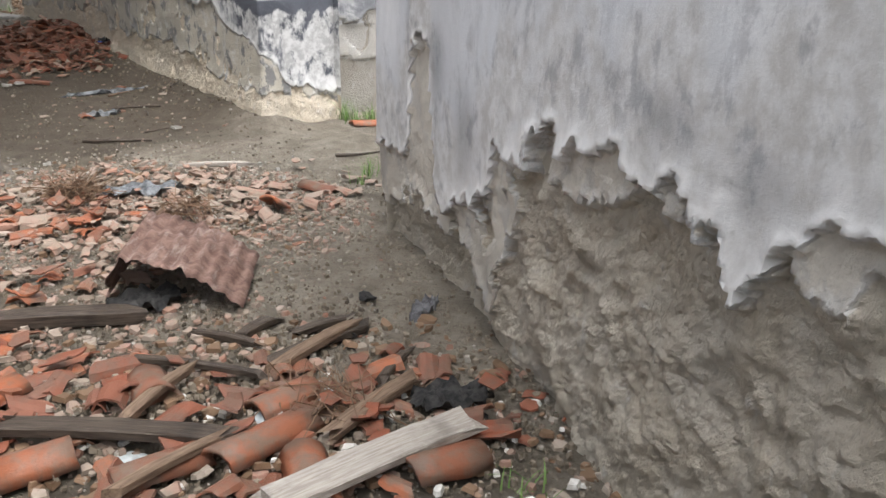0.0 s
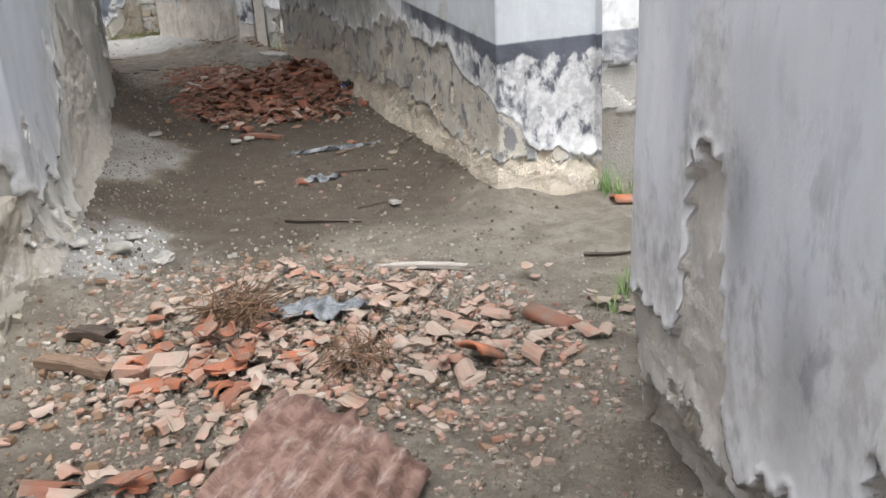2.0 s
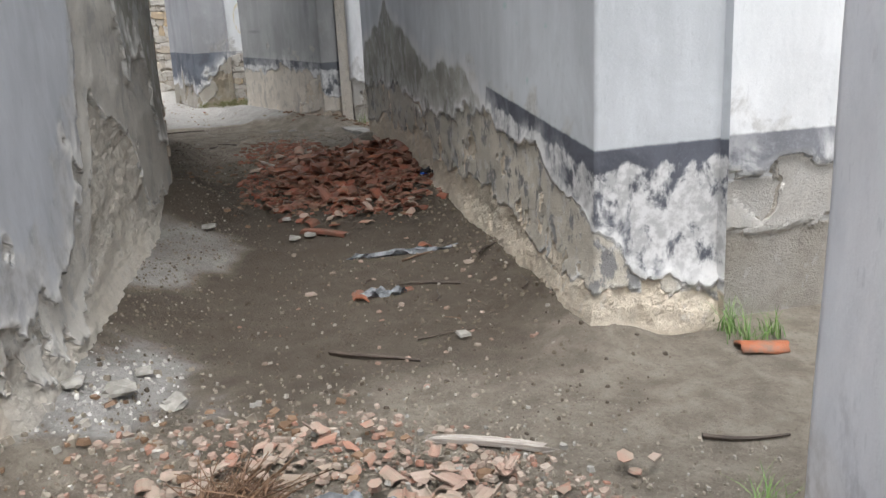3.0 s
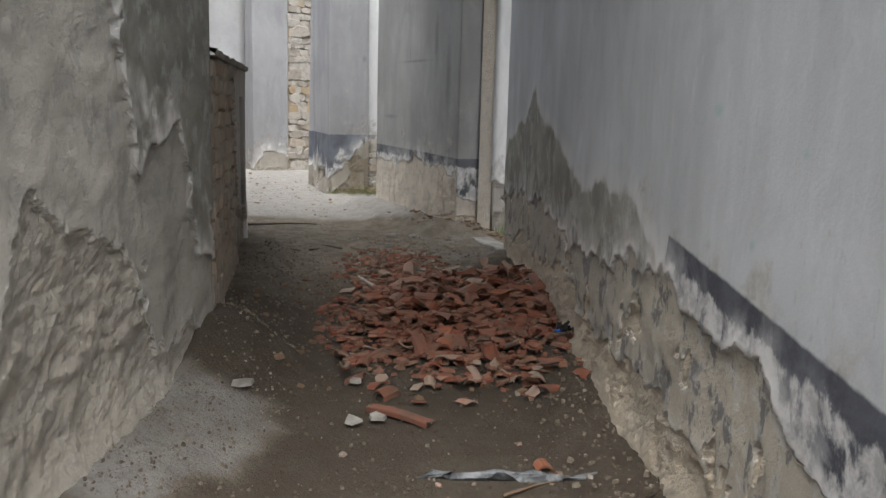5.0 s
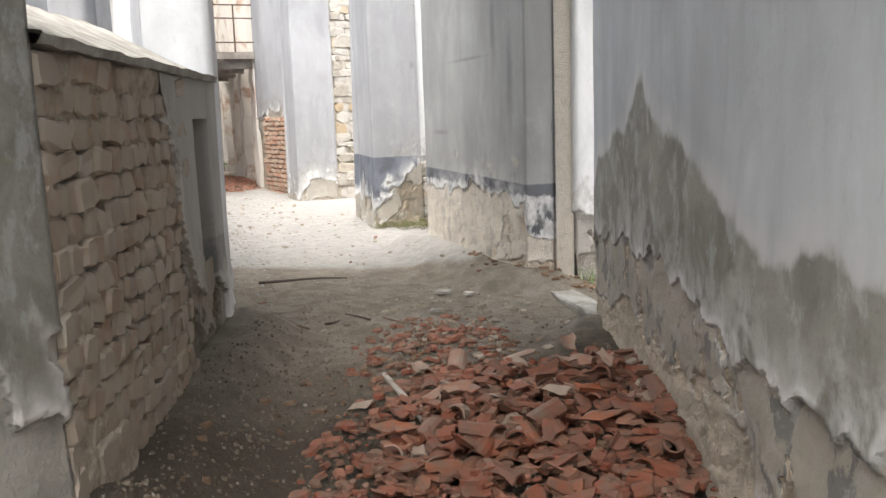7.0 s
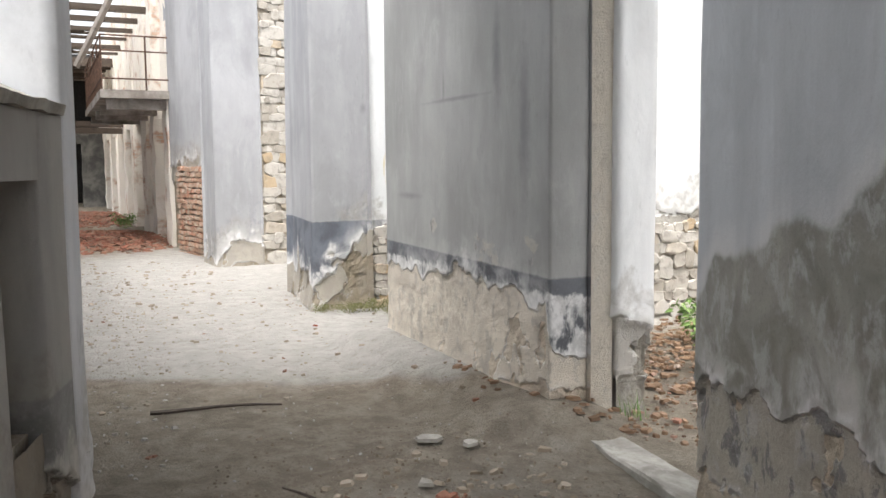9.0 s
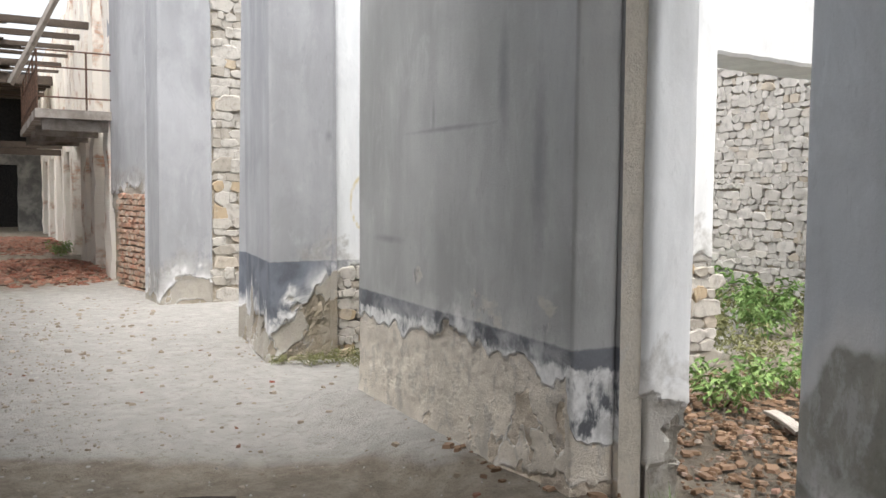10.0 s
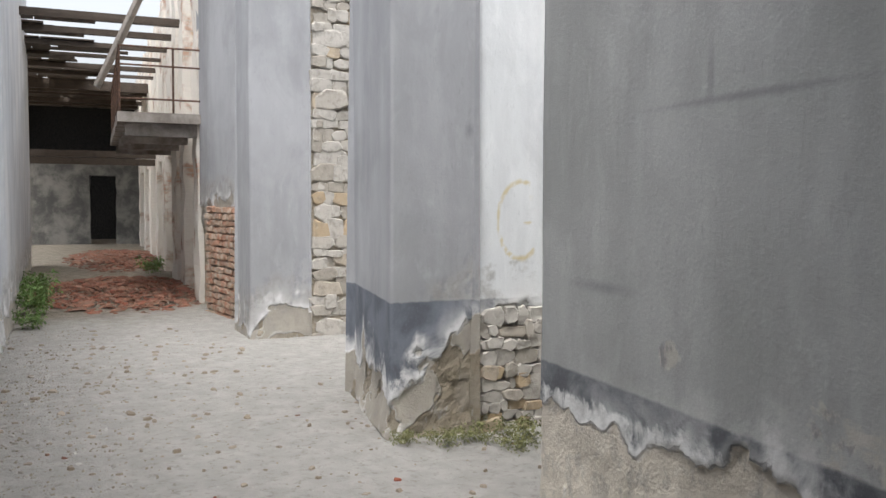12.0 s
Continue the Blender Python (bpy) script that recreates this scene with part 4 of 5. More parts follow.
far_box("wall_end_top", 20.0, 20.6, -3.6, 0.4, 2.7, 3.2, SHADE_PLASTER, "end wall above the doorway, shade put into its colour")
# Added black box whose colour stands for shade behind the end wall.
far_box("wall_shade_back", 24.0, 24.4, -6.0, 3.0, 0.1, 6.5, CHARRED_AND_SHADE, "added black wall, painted shade deep behind the doorway")
far_box("wall_shade_roof", 20.6, 24.0, -5.0, 3.0, 5.6, 5.8, CHARRED_AND_SHADE, "added black roof, painted shade over the end of the alley")
far_box("wall_shade_side", 20.6, 24.0, -5.0, -4.7, 0.1, 5.6, CHARRED_AND_SHADE, "added black side wall, painted shade beyond the doorway")
far_box("wall_shade_side_far", 20.6, 24.0, 1.7, 2.0, 0.1, 5.6, CHARRED_AND_SHADE, "added black side wall, painted shade beyond the doorway")


def roof_remnant():
    """Broken roof over the far alley: rafters, battens and gaps."""
    rng = random.Random(5)
    roof = tagged(new("broken_roof"), "collapsed dark timber roof with gaps over the alley", "roof")
    for k in range(11):
        s = 4.0 + 1.5 * k
        far_box("rafter", s, s + 0.12, -4.0, 0.4, 4.9 + rng.uniform(-0.1, 0.1), 5.06, DARK_WOOD, "", parent=roof, wear=0.05)
    for k in range(54):
        s = 4.2 + 0.3 * k + rng.uniform(-0.04, 0.04)
        d = -4.0
        while d < 1.2:
            ln = rng.uniform(0.6, 2.0)
            if rng.random() > 0.04 + 0.25 * smooth(9.0, 4.0, s) and (s > 13.0 or d + ln < -0.7):
                far_box("sheathing_board", s, s + 0.28, d, min(1.4, d + ln), 5.07, 5.10, DARK_WOOD, "", parent=roof, wear=0.015)
            d += ln + rng.choice((0.02, 0.02, 0.15))


roof_remnant()
for k, (s, z) in enumerate(((10.0, 2.85), (10.6, 2.7))):
    far_box("cross_beam", s, s + 0.16, -3.4, 0.1, z, z + 0.16, DARK_WOOD, "dark timber beam spanning the alley", "beam", "", wear=0.02)
# the fallen pale pole
me = mesh_of("fallen_rafter", board(random.Random(3), 2.6, 0.13, 0.09, 0.06), PALE_WOOD)
ob = tagged(new("fallen_rafter", me), "pale broken rafter hanging from the ruined roof", "rafter")
ob.matrix_world = look((-19.23, 16.77, 4.55), (-20.55, 16.89, 3.55)) @ pose(0, 0, 0, 0, 90, 0)


def rod(bm, a, b, r, sides=6):
    a, b = Vector(a), Vector(b)
    d = (b - a).normalized()
    u = d.orthogonal().normalized()
    v = d.cross(u)
    ends = [[bm.verts.new(p + (u * math.cos(math.tau * k / sides) + v * math.sin(math.tau * k / sides)) * r) for k in range(sides)] for p in (a, b)]
    for k in range(sides):
        bm.faces.new((ends[0][k], ends[0][(k + 1) % sides], ends[1][(k + 1) % sides], ends[1][k]))
    bm.faces.new(ends[0][::-1]), bm.faces.new(ends[1])


def balcony():
    def at(s, d, z):
        p = FA + FU * s + FN * d
        return (p.x, p.y, z)
    ob = tagged(new("balcony"), "concrete balcony with a thin rusty iron railing on the facade", "balcony")
    far_box("slab", 0.75, 6.4, -1.15, -0.02, 2.92, 3.06, CONCRETE, "", parent=ob, wear=0.01)
    for s in (0.95, 2.6, 4.3, 6.0):
        far_box("bracket", s, s + 0.14, -1.05, -0.02, 2.74, 2.915, CONCRETE, "", parent=ob, wear=0.01)
    for z in (3.25, 3.72, 3.98):
        bm = bmesh.new()
        rod(bm, at(0.78, -0.02, z), at(0.78, -1.12, z), 0.014)
        rod(bm, at(0.78, -1.12, z), at(6.35, -1.12, z), 0.014)
        part("rail", bm, RUST, ob)
    for s, d in [(0.78, -1.12), (0.78, -0.4)] + [(1.9 + 1.1 * k, -1.12) for k in range(5)]:
        bm = bmesh.new()
        rod(bm, at(s, d, 3.05), at(s, d, 3.99), 0.016)
        part("post", bm, RUST, ob)
    for k in range(36):
        s = 0.93 + 0.15 * k
        bm = bmesh.new()
        rod(bm, at(s, -1.12, 3.05), at(s, -1.12, 3.72), 0.007, 4)
        part("baluster", bm, RUST, ob)


balcony()

# ---- roof tile debris ----
rng = random.Random(11)
SHARDS = [lambda: tile_shard(rng, rng.uniform(0.07, 0.095), rng.uniform(0.14, 0.3), rng.uniform(1.5, 2.7), 0.014, 1.0) for _ in range(7)] + [lambda: flat_shard(rng, rng.uniform(0.1, 0.2), 0.016) for _ in range(5)]
bright = [mesh_of("roof_tile_piece", f(), TILE) for f in SHARDS]
pale = [mesh_of("tile_fragment", f(), TILE_PALE) for f in SHARDS]
deep = [mesh_of("dark_tile_piece", f(), TILE_DARK) for f in SHARDS]


def blob(x, y, cx, cy, rx, ry, turn=0.0):
    a = radians(turn)
    dx, dy = x - cx, y - cy
    u, v = dx * math.cos(a) + dy * math.sin(a), -dx * math.sin(a) + dy * math.cos(a)
    return math.hypot(u / rx, v / ry)


def scatter(name, meshes, count, cx, cy, rx, ry, turn, height, size, label, group, tilt=20):
    done = 0
    while done < count:
        x, y = cx + rng.uniform(-1, 1) * max(rx, ry), cy + rng.uniform(-1, 1) * max(rx, ry)
        b = blob(x, y, cx, cy, rx, ry, turn)
        if b > 1 or rng.random() < b * b * 0.6:
            continue
        up = height * (1 - b * b) * rng.random() ** 0.6
        flip = 180 if rng.random() < 0.22 else 0
        lay(name, rng.choice(meshes), x, y, rng.uniform(0, 360), label, "roof tile", rng.gauss(0, tilt) + flip, rng.gauss(0, tilt * 0.7), 0.012 + up + (0.05 if flip else 0), group, size * rng.uniform(0.7, 1.25))
        done += 1


def bits(name, count, cx, cy, rx, ry, turn, height, lo, hi, material, label, category="debris", kinds="fs"):
    """Uncountable small pieces in one mesh."""
    done = 0
    verts, faces = [], []
    while done < count:
        x, y = cx + rng.uniform(-1, 1) * max(rx, ry), cy + rng.uniform(-1, 1) * max(rx, ry)
        b = blob(x, y, cx, cy, rx, ry, turn)
        if b > 1 or rng.random() < b * 0.7:
            continue
        size = lo + (hi - lo) * rng.random() ** 2.2
        n = rng.randint(4, 6)
        th = min(0.018, size * rng.uniform(0.15, 0.4)) if "f" in kinds else size * rng.uniform(0.4, 0.7)
        m = pose(x, y, ground_z(x, y) - th * 0.15 + height * (1 - b * b) * rng.random(), rng.gauss(0, 9), rng.gauss(0, 9), rng.uniform(0, 360))
        base = len(verts)
        el = rng.uniform(0.5, 1.0)
        ring = [(size * rng.uniform(0.38, 0.58) * math.cos(math.tau * (k + rng.uniform(-0.25, 0.25)) / n), el * size * rng.uniform(0.38, 0.58) * math.sin(math.tau * (k + rng.uniform(-0.25, 0.25)) / n)) for k in range(n)]
        verts += [tuple(m @ Vector((px, py, 0))) for px, py in ring] + [tuple(m @ Vector((px * 0.8, py * 0.8, th * rng.uniform(0.8, 1.15)))) for px, py in ring]
        faces += [tuple(base + n + k for k in range(n)), tuple(base + n - 1 - k for k in range(n))] + [(base + k, base + (k + 1) % n, base + n + (k + 1) % n, base + n + k) for k in range(n)]
        done += 1
    me = bpy.data.meshes.new(name)
    me.from_pydata(verts, [], faces)
    me.materials.append(material)
    return tagged(new(name, me), label, category, kind="stuff")


# entry heap
scatter("roof_tile_piece", bright + deep + deep, 165, -0.9, 2.15, 1.35, 0.62, 8, 0.03, 0.54, "broken orange clay roof tile on the rubble", "tiles by the entry", 11)
bits("tile_rubble_entry", 700, -0.75, 2.1, 1.5, 0.75, 8, 0.03, 0.015, 0.08, TILE_BITS, "small orange and grey tile rubble")
bits("plaster_bits_entry", 150, -0.35, 2.05, 1.0, 0.6, 8, 0.05, 0.02, 0.07, LIME, "pale bits of fallen wall plaster")
bits("grit_entry", 3000, -0.5, 2.15, 1.5, 0.8, 8, 0.02, 0.008, 0.04, GRIT_BROWN, "grey mortar crumbs and grit", kinds="s")
for x, y, rz, ln, tag in ((-0.52, 2.12, -38, 0.34, "curved"), (-1.13, 2.0, -62, 0.2, "curved"), (-0.78, 1.98, -50, 0.26, "curved"), (0.02, 2.03, -60, 0.24, "curved"), (-0.5, 2.36, -45, 0.22, "curved"), (-0.95, 2.42, 30, 0.2, "curved"), (-0.35, 1.95, 20, 0.26, "curved"), (-1.45, 2.3, -30, 0.28, "curved")):
    me = mesh_of("roof_tile", tile_shard(rng, 0.075, ln, 2.5, 0.014, 0.35), TILE, True)
    lay("roof_tile", me, x, y, rz, "large curved orange clay roof tile on rubble", "roof tile", rng.gauss(0, 5), rng.gauss(0, 6), 0.035, "tiles by the entry")
bits("dry_litter_entry", 500, -0.6, 2.2, 1.5, 0.9, 8, 0.03, 0.02, 0.1, DEAD_LEAF, "dark wood splinters and dead leaves")
bits("dry_litter_middle", 420, -1.9, 4.2, 1.4, 1.2, 0, 0.02, 0.015, 0.08, DEAD_LEAF, "brown straw and wood splinters")
bits("dry_litter_alley", 900, -11.6, 11.75, 4.6, 0.65, 154, 0.0, 0.004, 0.05, GRIT_PALE, "pale chips and leaves along the alley")
bits("brown_litter_alley", 300, -13.5, 13.6, 3.0, 1.2, 154, 0.0, 0.01, 0.09, CHIPS, "brown leaves and chips along the alley")
bits("lime_crumbs", 200, -1.8, 4.6, 1.2, 0.9, 0, 0.01, 0.008, 0.045, SILL_LIME, "white lime crumbs", kinds="s")
bits("lime_spill", 350, -3.2, 4.95, 0.5, 0.4, 120, 0.0, 0.004, 0.028, LIME, "spill of white crumbled lime plaster", kinds="s")
bits("earth_clods_left", 260, -2.75, 4.5, 0.6, 1.0, 20, 0.0, 0.008, 0.06, GRIT, "earth clods and stones by the low wall", kinds="s")
bits("rubble_wall_foot", 420, -5.6, 8.35, 1.6, 0.28, 136, 0.0, 0.005, 0.03, GRIT_BROWN, "crumbled render along the wall foot", kinds="s")
bits("rubble_wall_foot_right", 600, -3.2, 8.3, 2.6, 0.3, 131, 0.0, 0.006, 0.04, GRIT_BROWN, "crumbled render along the wall foot", kinds="s")
bits("earth_crumbs_entry", 7000, -1.1, 3.3, 2.3, 1.9, 0, 0.0, 0.004, 0.026, GRIT_BROWN, "crumbs of earth and mortar", kinds="s")
bits("earth_crumbs_passage", 2200, -2.6, 6.4, 1.9, 1.5, 120, 0.0, 0.004, 0.028, GRIT_DAMP, "crumbs of earth and mortar", kinds="s")
bits("tile_crumbs_entry", 500, -1.3, 3.2, 1.9, 1.5, 0, 0.0, 0.006, 0.04, TILE_BITS, "scattered crumbs of red tile")
bits("tile_crumbs_passage", 160, -2.5, 6.6, 1.4, 1.0, 120, 0.0, 0.006, 0.05, TILE_BITS, "scattered crumbs of red tile")
scatter("roof_tile_piece", bright + deep, 45, -1.75, 2.46, 0.75, 0.36, 10, 0.02, 0.6, "broken orange clay roof tile on the rubble", "tiles by the entry", 10)
scatter("roof_tile_piece", bright + pale, 16, -1.65, 3.28, 0.5, 0.16, 12, 0.02, 0.55, "orange broken tile behind the timber", "tiles by the entry", 8)
bits("tile_rubble_timber", 900, -1.6, 2.75, 1.1, 0.6, 10, 0.02, 0.012, 0.075, TILE_BITS, "small orange and grey tile rubble")
bits("grit_timber", 2600, -1.5, 2.8, 1.3, 0.7, 10, 0.0, 0.006, 0.035, GRIT_DAMP, "grey mortar crumbs and grit", kinds="s")
# middle field
scatter("tile_fragment", pale, 245, -1.75, 4.25, 0.85, 1.0, -25, 0.02, 0.36, "dusty pink fragment of clay roof tile", "tiles in the middle", 10)
scatter("tile_fragment", pale, 45, -0.9, 4.75, 0.6, 0.6, 0, 0.02, 0.42, "dusty pink fragment of clay roof tile", "tiles in the middle", 10)
scatter("roof_tile_piece", bright, 45, -2.0, 4.15, 0.45, 0.4, 0, 0.04, 0.5, "broken orange clay roof tile on the rubble", "tiles in the middle", 10)
bits("tile_rubble_middle", 3600, -1.6, 4.35, 1.25, 1.0, -10, 0.025, 0.008, 0.06, TILE_BITS, "small pink and pale tile rubble")
bits("grit_middle", 4200, -1.4, 4.5, 1.7, 1.4, -10, 0.012, 0.004, 0.026, GRIT, "pale grit and crumbled mortar", kinds="s")
# passage heap
scatter("dark_tile_piece", deep, 230, -4.42, 9.05, 1.05, 0.85, 130, 0.13, 0.62, "broken dark red clay roof tile in a heap", "tile heap in the passage", 17)
scatter("roof_tile_piece", bright, 55, -4.4, 9.0, 0.95, 0.8, 130, 0.15, 0.62, "broken orange clay roof tile in a heap", "tile heap in the passage", 17)
scatter("dusty_roof_tile", pale, 45, -4.7, 9.35, 0.95, 0.85, 130, 0.14, 0.6, "dusty pink roof tile piece on the heap", "tile heap in the passage", 18)
scatter("dusty_roof_tile", pale + deep, 100, -3.65, 8.35, 1.0, 0.65, 40, 0.015, 0.52, "dusty curved fragment of clay roof tile", "tile heap in the passage")
bits("tile_rubble_passage", 2200, -4.4, 9.0, 1.3, 1.0, 130, 0.12, 0.02, 0.13, TILE_BITS_DARK, "dark red tile rubble")
bits("tile_rubble_passage_back", 420, -5.75, 9.8, 0.8, 0.5, 130, 0.02, 0.015, 0.1, TILE_BITS_DARK, "scattered dark tile rubble")
bits("grit_passage", 1100, -4.4, 8.4, 2.8, 1.1, 130, 0.0, 0.004, 0.022, GRIT_DAMP, "scattered grit", kinds="s")
bits("grit_alley", 900, -9.2, 12.0, 3.4, 1.9, 150, 0.0, 0.003, 0.02, GRIT_PALE, "scattered grit on pale dust", kinds="s")
bits("gravel_alley", 2200, -12.2, 12.0, 5.0, 0.9, 154, 0.0, 0.004, 0.024, GRIT, "brown gravel and chips along the alley wall", kinds="s")
bits("litter_alley", 500, -10.0, 12.2, 3.6, 1.8, 150, 0.0, 0.006, 0.06, CHIPS, "thin brown chips on the pale dust")
bits("crumbs_passage_end", 1500, -6.2, 10.1, 1.3, 1.0, 130, 0.0, 0.004, 0.02, GRIT_BROWN, "earth crumbs and chips on the passage floor", kinds="s")
bits("chips_passage_end", 260, -6.0, 10.2, 1.1, 0.8, 130, 0.0, 0.01, 0.08, CHIPS, "thin brown chips on the passage floor")
bits("splinters_passage", 320, -4.6, 8.9, 1.7, 1.2, 130, 0.01, 0.015, 0.09, DEAD_LEAF, "dark wood splinters round the tile heap")
bits("bank_crumbs_left", 1500, -5.4, 8.35, 1.8, 0.45, 134, 0.0, 0.004, 0.022, GRIT_DAMP, "crumbled earth banked along the brick wall", kinds="s")
bits("bank_crumbs_pier", 1000, -4.0, 6.3, 1.4, 0.4, 122, 0.0, 0.004, 0.022, GRIT_BROWN, "pale crumbs banked along the pier", kinds="s")
bits("dark_crumbs_alley", 26, -9.4, 12.0, 3.2, 1.7, 150, 0.0, 0.01, 0.06, TILE_BITS_DARK, "scattered dark crumbs on pale dust")
bits("tile_rubble_alley", 1500, -19.4, 16.9, 3.0, 1.5, 152, 0.12, 0.06, 0.28, TILE_BITS_DARK, "far heap of dark red tile rubble")
bits("tile_rubble_alley_far", 900, -27.0, 21.0, 4.5, 1.3, 152, 0.1, 0.08, 0.3, TILE_BITS_DARK, "far heap of brown rubble")
bits("rubble_yard", 900, -5.2, 13.9, 2.6, 1.7, 60, 0.05, 0.01, 0.075, TILE_BITS, "tile and plaster rubble in the yard")
bits("wood_bits_yard", 5200, -5.4, 14.2, 3.0, 1.8, 60, 0.05, 0.012, 0.1, DEAD_LEAF, "dark wood chips and dead leaves")

# ---- boards, sticks ----
def laid_board(name, a, b, width, thick, material, label, lift=0.0, end_lift=0.0, category="board"):
    a, b = Vector(a), Vector(b)
    length = (b - a).length
    me = mesh_of(name, board(rng, length, width, thick), material)
    ob = new(name, me)
    za, zb = ground_z(a.x, a.y) + lift, ground_z(b.x, b.y) + lift + end_lift
    c = (a + b) / 2
    ob.matrix_world = pose(c.x, c.y, (za + zb) / 2, 0, -math.degrees(math.atan2(zb - za, length)), math.degrees(math.atan2(b.y - a.y, b.x - a.x)))
    return tagged(ob, label, category)


laid_board("timber_beam", (-1.98, 2.83), (-1.18, 3.0), 0.075, 0.07, DARK_WOOD, "dark wet square timber lying on the ground", 0.0, category="beam")
laid_board("weathered_board", (-0.42, 1.78), (0.08, 2.2), 0.12, 0.03, PALE_WOOD, "pale weathered board on tile rubble", 0.07)
laid_board("split_plank", (-1.3, 2.14), (-0.6, 2.1), 0.075, 0.035, DARK_WOOD, "dark split plank with a pale worn face", 0.05)
laid_board("broken_batten", (-0.57, 2.58), (-0.33, 2.95), 0.05, 0.035, BROWN_WOOD, "short brown broken wooden batten", 0.02)
laid_board("broken_batten", (-0.32, 2.15), (-0.1, 2.5), 0.06, 0.03, BROWN_WOOD, "dark brown broken batten in the rubble", 0.04)
laid_board("broken_batten", (-0.86, 1.8), (-0.62, 2.1), 0.035, 0.03, BROWN_WOOD, "dark brown broken batten in the rubble", 0.06)
laid_board("broken_batten", (-0.95, 2.18), (-0.85, 2.5), 0.04, 0.03, BROWN_WOOD, "short brown broken wooden batten", 0.05)
laid_board("broken_batten", (-1.1, 2.62), (-0.62, 2.52), 0.03, 0.025, DARK_WOOD, "thin dark wooden batten in rubble", 0.03)
laid_board("pale_stick", (-1.68, 5.2), (-1.25, 5.3), 0.035, 0.03, PALE_WOOD, "pale dry stick on the dust", 0.0, category="stick")
laid_board("decayed_log", (-2.62, 3.95), (-2.28, 3.93), 0.07, 0.05, BROWN_WOOD, "decayed grey-brown piece of wood", 0.0, category="wood")
laid_board("decayed_log", (-2.66, 4.16), (-2.48, 4.2), 0.07, 0.05, DARK_WOOD, "short dark piece of rotten wood", 0.0, category="wood")
laid_board("pale_stick", (-5.0, 8.95), (-5.65, 9.3), 0.03, 0.02, PALE_WOOD, "thin pale lath beside the heap", 0.0, category="stick")
laid_board("broken_batten", (-3.83, 7.4), (-3.5, 7.45), 0.06, 0.03, TILE_DARK, "long dark red broken tile strip", 0.0)
laid_board("yard_plank", (-5.75, 14.5), (-5.0, 14.75), 0.16, 0.06, PALE_WOOD, "pale weathered plank among yard rubble", 0.08)
laid_board("yard_plank", (-6.0, 13.9), (-5.75, 13.5), 0.09, 0.03, PALE_WOOD, "pale weathered plank among yard rubble", 0.06)


def laid_twig(a, b, radius, material, label, bend=0.03):
    a, b = Vector(a), Vector(b)
    c = (a + b) / 2
    me = mesh_of("stick", twig(rng, (b - a).length, radius, bend), material)
    lay("stick", me, c.x, c.y, math.degrees(math.atan2(b.y - a.y, b.x - a.x)), label, "stick")


laid_twig((-8.25, 10.36), (-7.78, 10.92), 0.013, DARK_WOOD, "long thin dark stick on the dust")
laid_twig((-2.55, 5.8), (-2.08, 5.86), 0.014, DARK_WOOD, "thin dark twig on the dust")
laid_twig((-0.75, 5.62), (-0.45, 5.75), 0.012, DARK_WOOD, "thin dark twig by the wall")
laid_twig((-2.35, 6.9), (-2.7, 6.75), 0.012, DARK_WOOD, "thin dark twig on the dust")
for k in range(26):
    x, y = rng.choice(((-0.9, 2.4), (-1.6, 4.4), (-2.6, 6.6), (-4.6, 8.2), (-6.2, 10.2)))
    x, y, a = x + rng.gauss(0, 0.45), y + rng.gauss(0, 0.4), rng.uniform(0, math.pi)
    h = rng.uniform(0.06, 0.2)
    laid_twig((x - h * math.cos(a), y - h * math.sin(a)), (x + h * math.cos(a), y + h * math.sin(a)), rng.uniform(0.004, 0.01), rng.choice((DARK_WOOD, BROWN_WOOD)), "small dry twig on the ground")

# ---- loose stones and lumps ----
for x, y, sz, mat, what in ((-3.06, 4.95, 0.14, SILL_LIME, "white lump of lime plaster"), (-2.86, 5.07, 0.12, SILL_LIME, "white lump of lime plaster"), (-3.2, 4.85, 0.1, SILL_LIME, "white lump of lime plaster"),
                            (-3.12, 5.15, 0.08, SILL_LIME, "white lump of lime plaster"), (-2.01, 6.19, 0.09, SILL_LIME, "pale chunk of plaster"), (-0.41, 2.45, 0.13, GREY_BLUE, "pale blue lump of old plaster"),
                            (-0.52, 2.3, 0.11, GREY_BLUE, "pale blue lump of old plaster"), (-0.9, 2.02, 0.13, GREY_BLUE, "pale blue lump of old plaster"), (-3.77, 7.22, 0.12, LIME, "pale broken tile lump"), (-3.7, 7.32, 0.1, LIME, "pale broken tile lump"),
                            (-6.32, 10.42, 0.1, LIME, "white stone on the floor"), (-6.67, 10.9, 0.14, LIME, "white plaster flake on the floor"), (-6.45, 10.95, 0.1, LIME, "white plaster flake on the floor"), (-4.4, 7.1, 0.12, LIME, "pale flat stone on earth"), (-4.1, 7.6, 0.08, LIME, "pale flat stone on earth")):
    me = mesh_of("plaster_lump", flat_shard(rng, sz * 1.1, 0.016), SILL_LIME) if y > 6 else mesh_of("plaster_lump", lump(rng, sz, 0.4, 0.4, 2), mat)
    lay("plaster_lump", me, x, y, rng.uniform(0, 360), what, "rubble", lift=0.02)
for x, y in ((-0.31, 3.23), (-0.35, 2.9), (0.05, 2.5), (0.12, 2.35)):
    me = mesh_of("charred_scrap", lump(rng, 0.06, 0.5, 0.7, 2), CHARRED_AND_SHADE)
    lay("charred_scrap", me, x, y, rng.uniform(0, 360), "charred black scrap on the ground", "debris", lift=0.02)


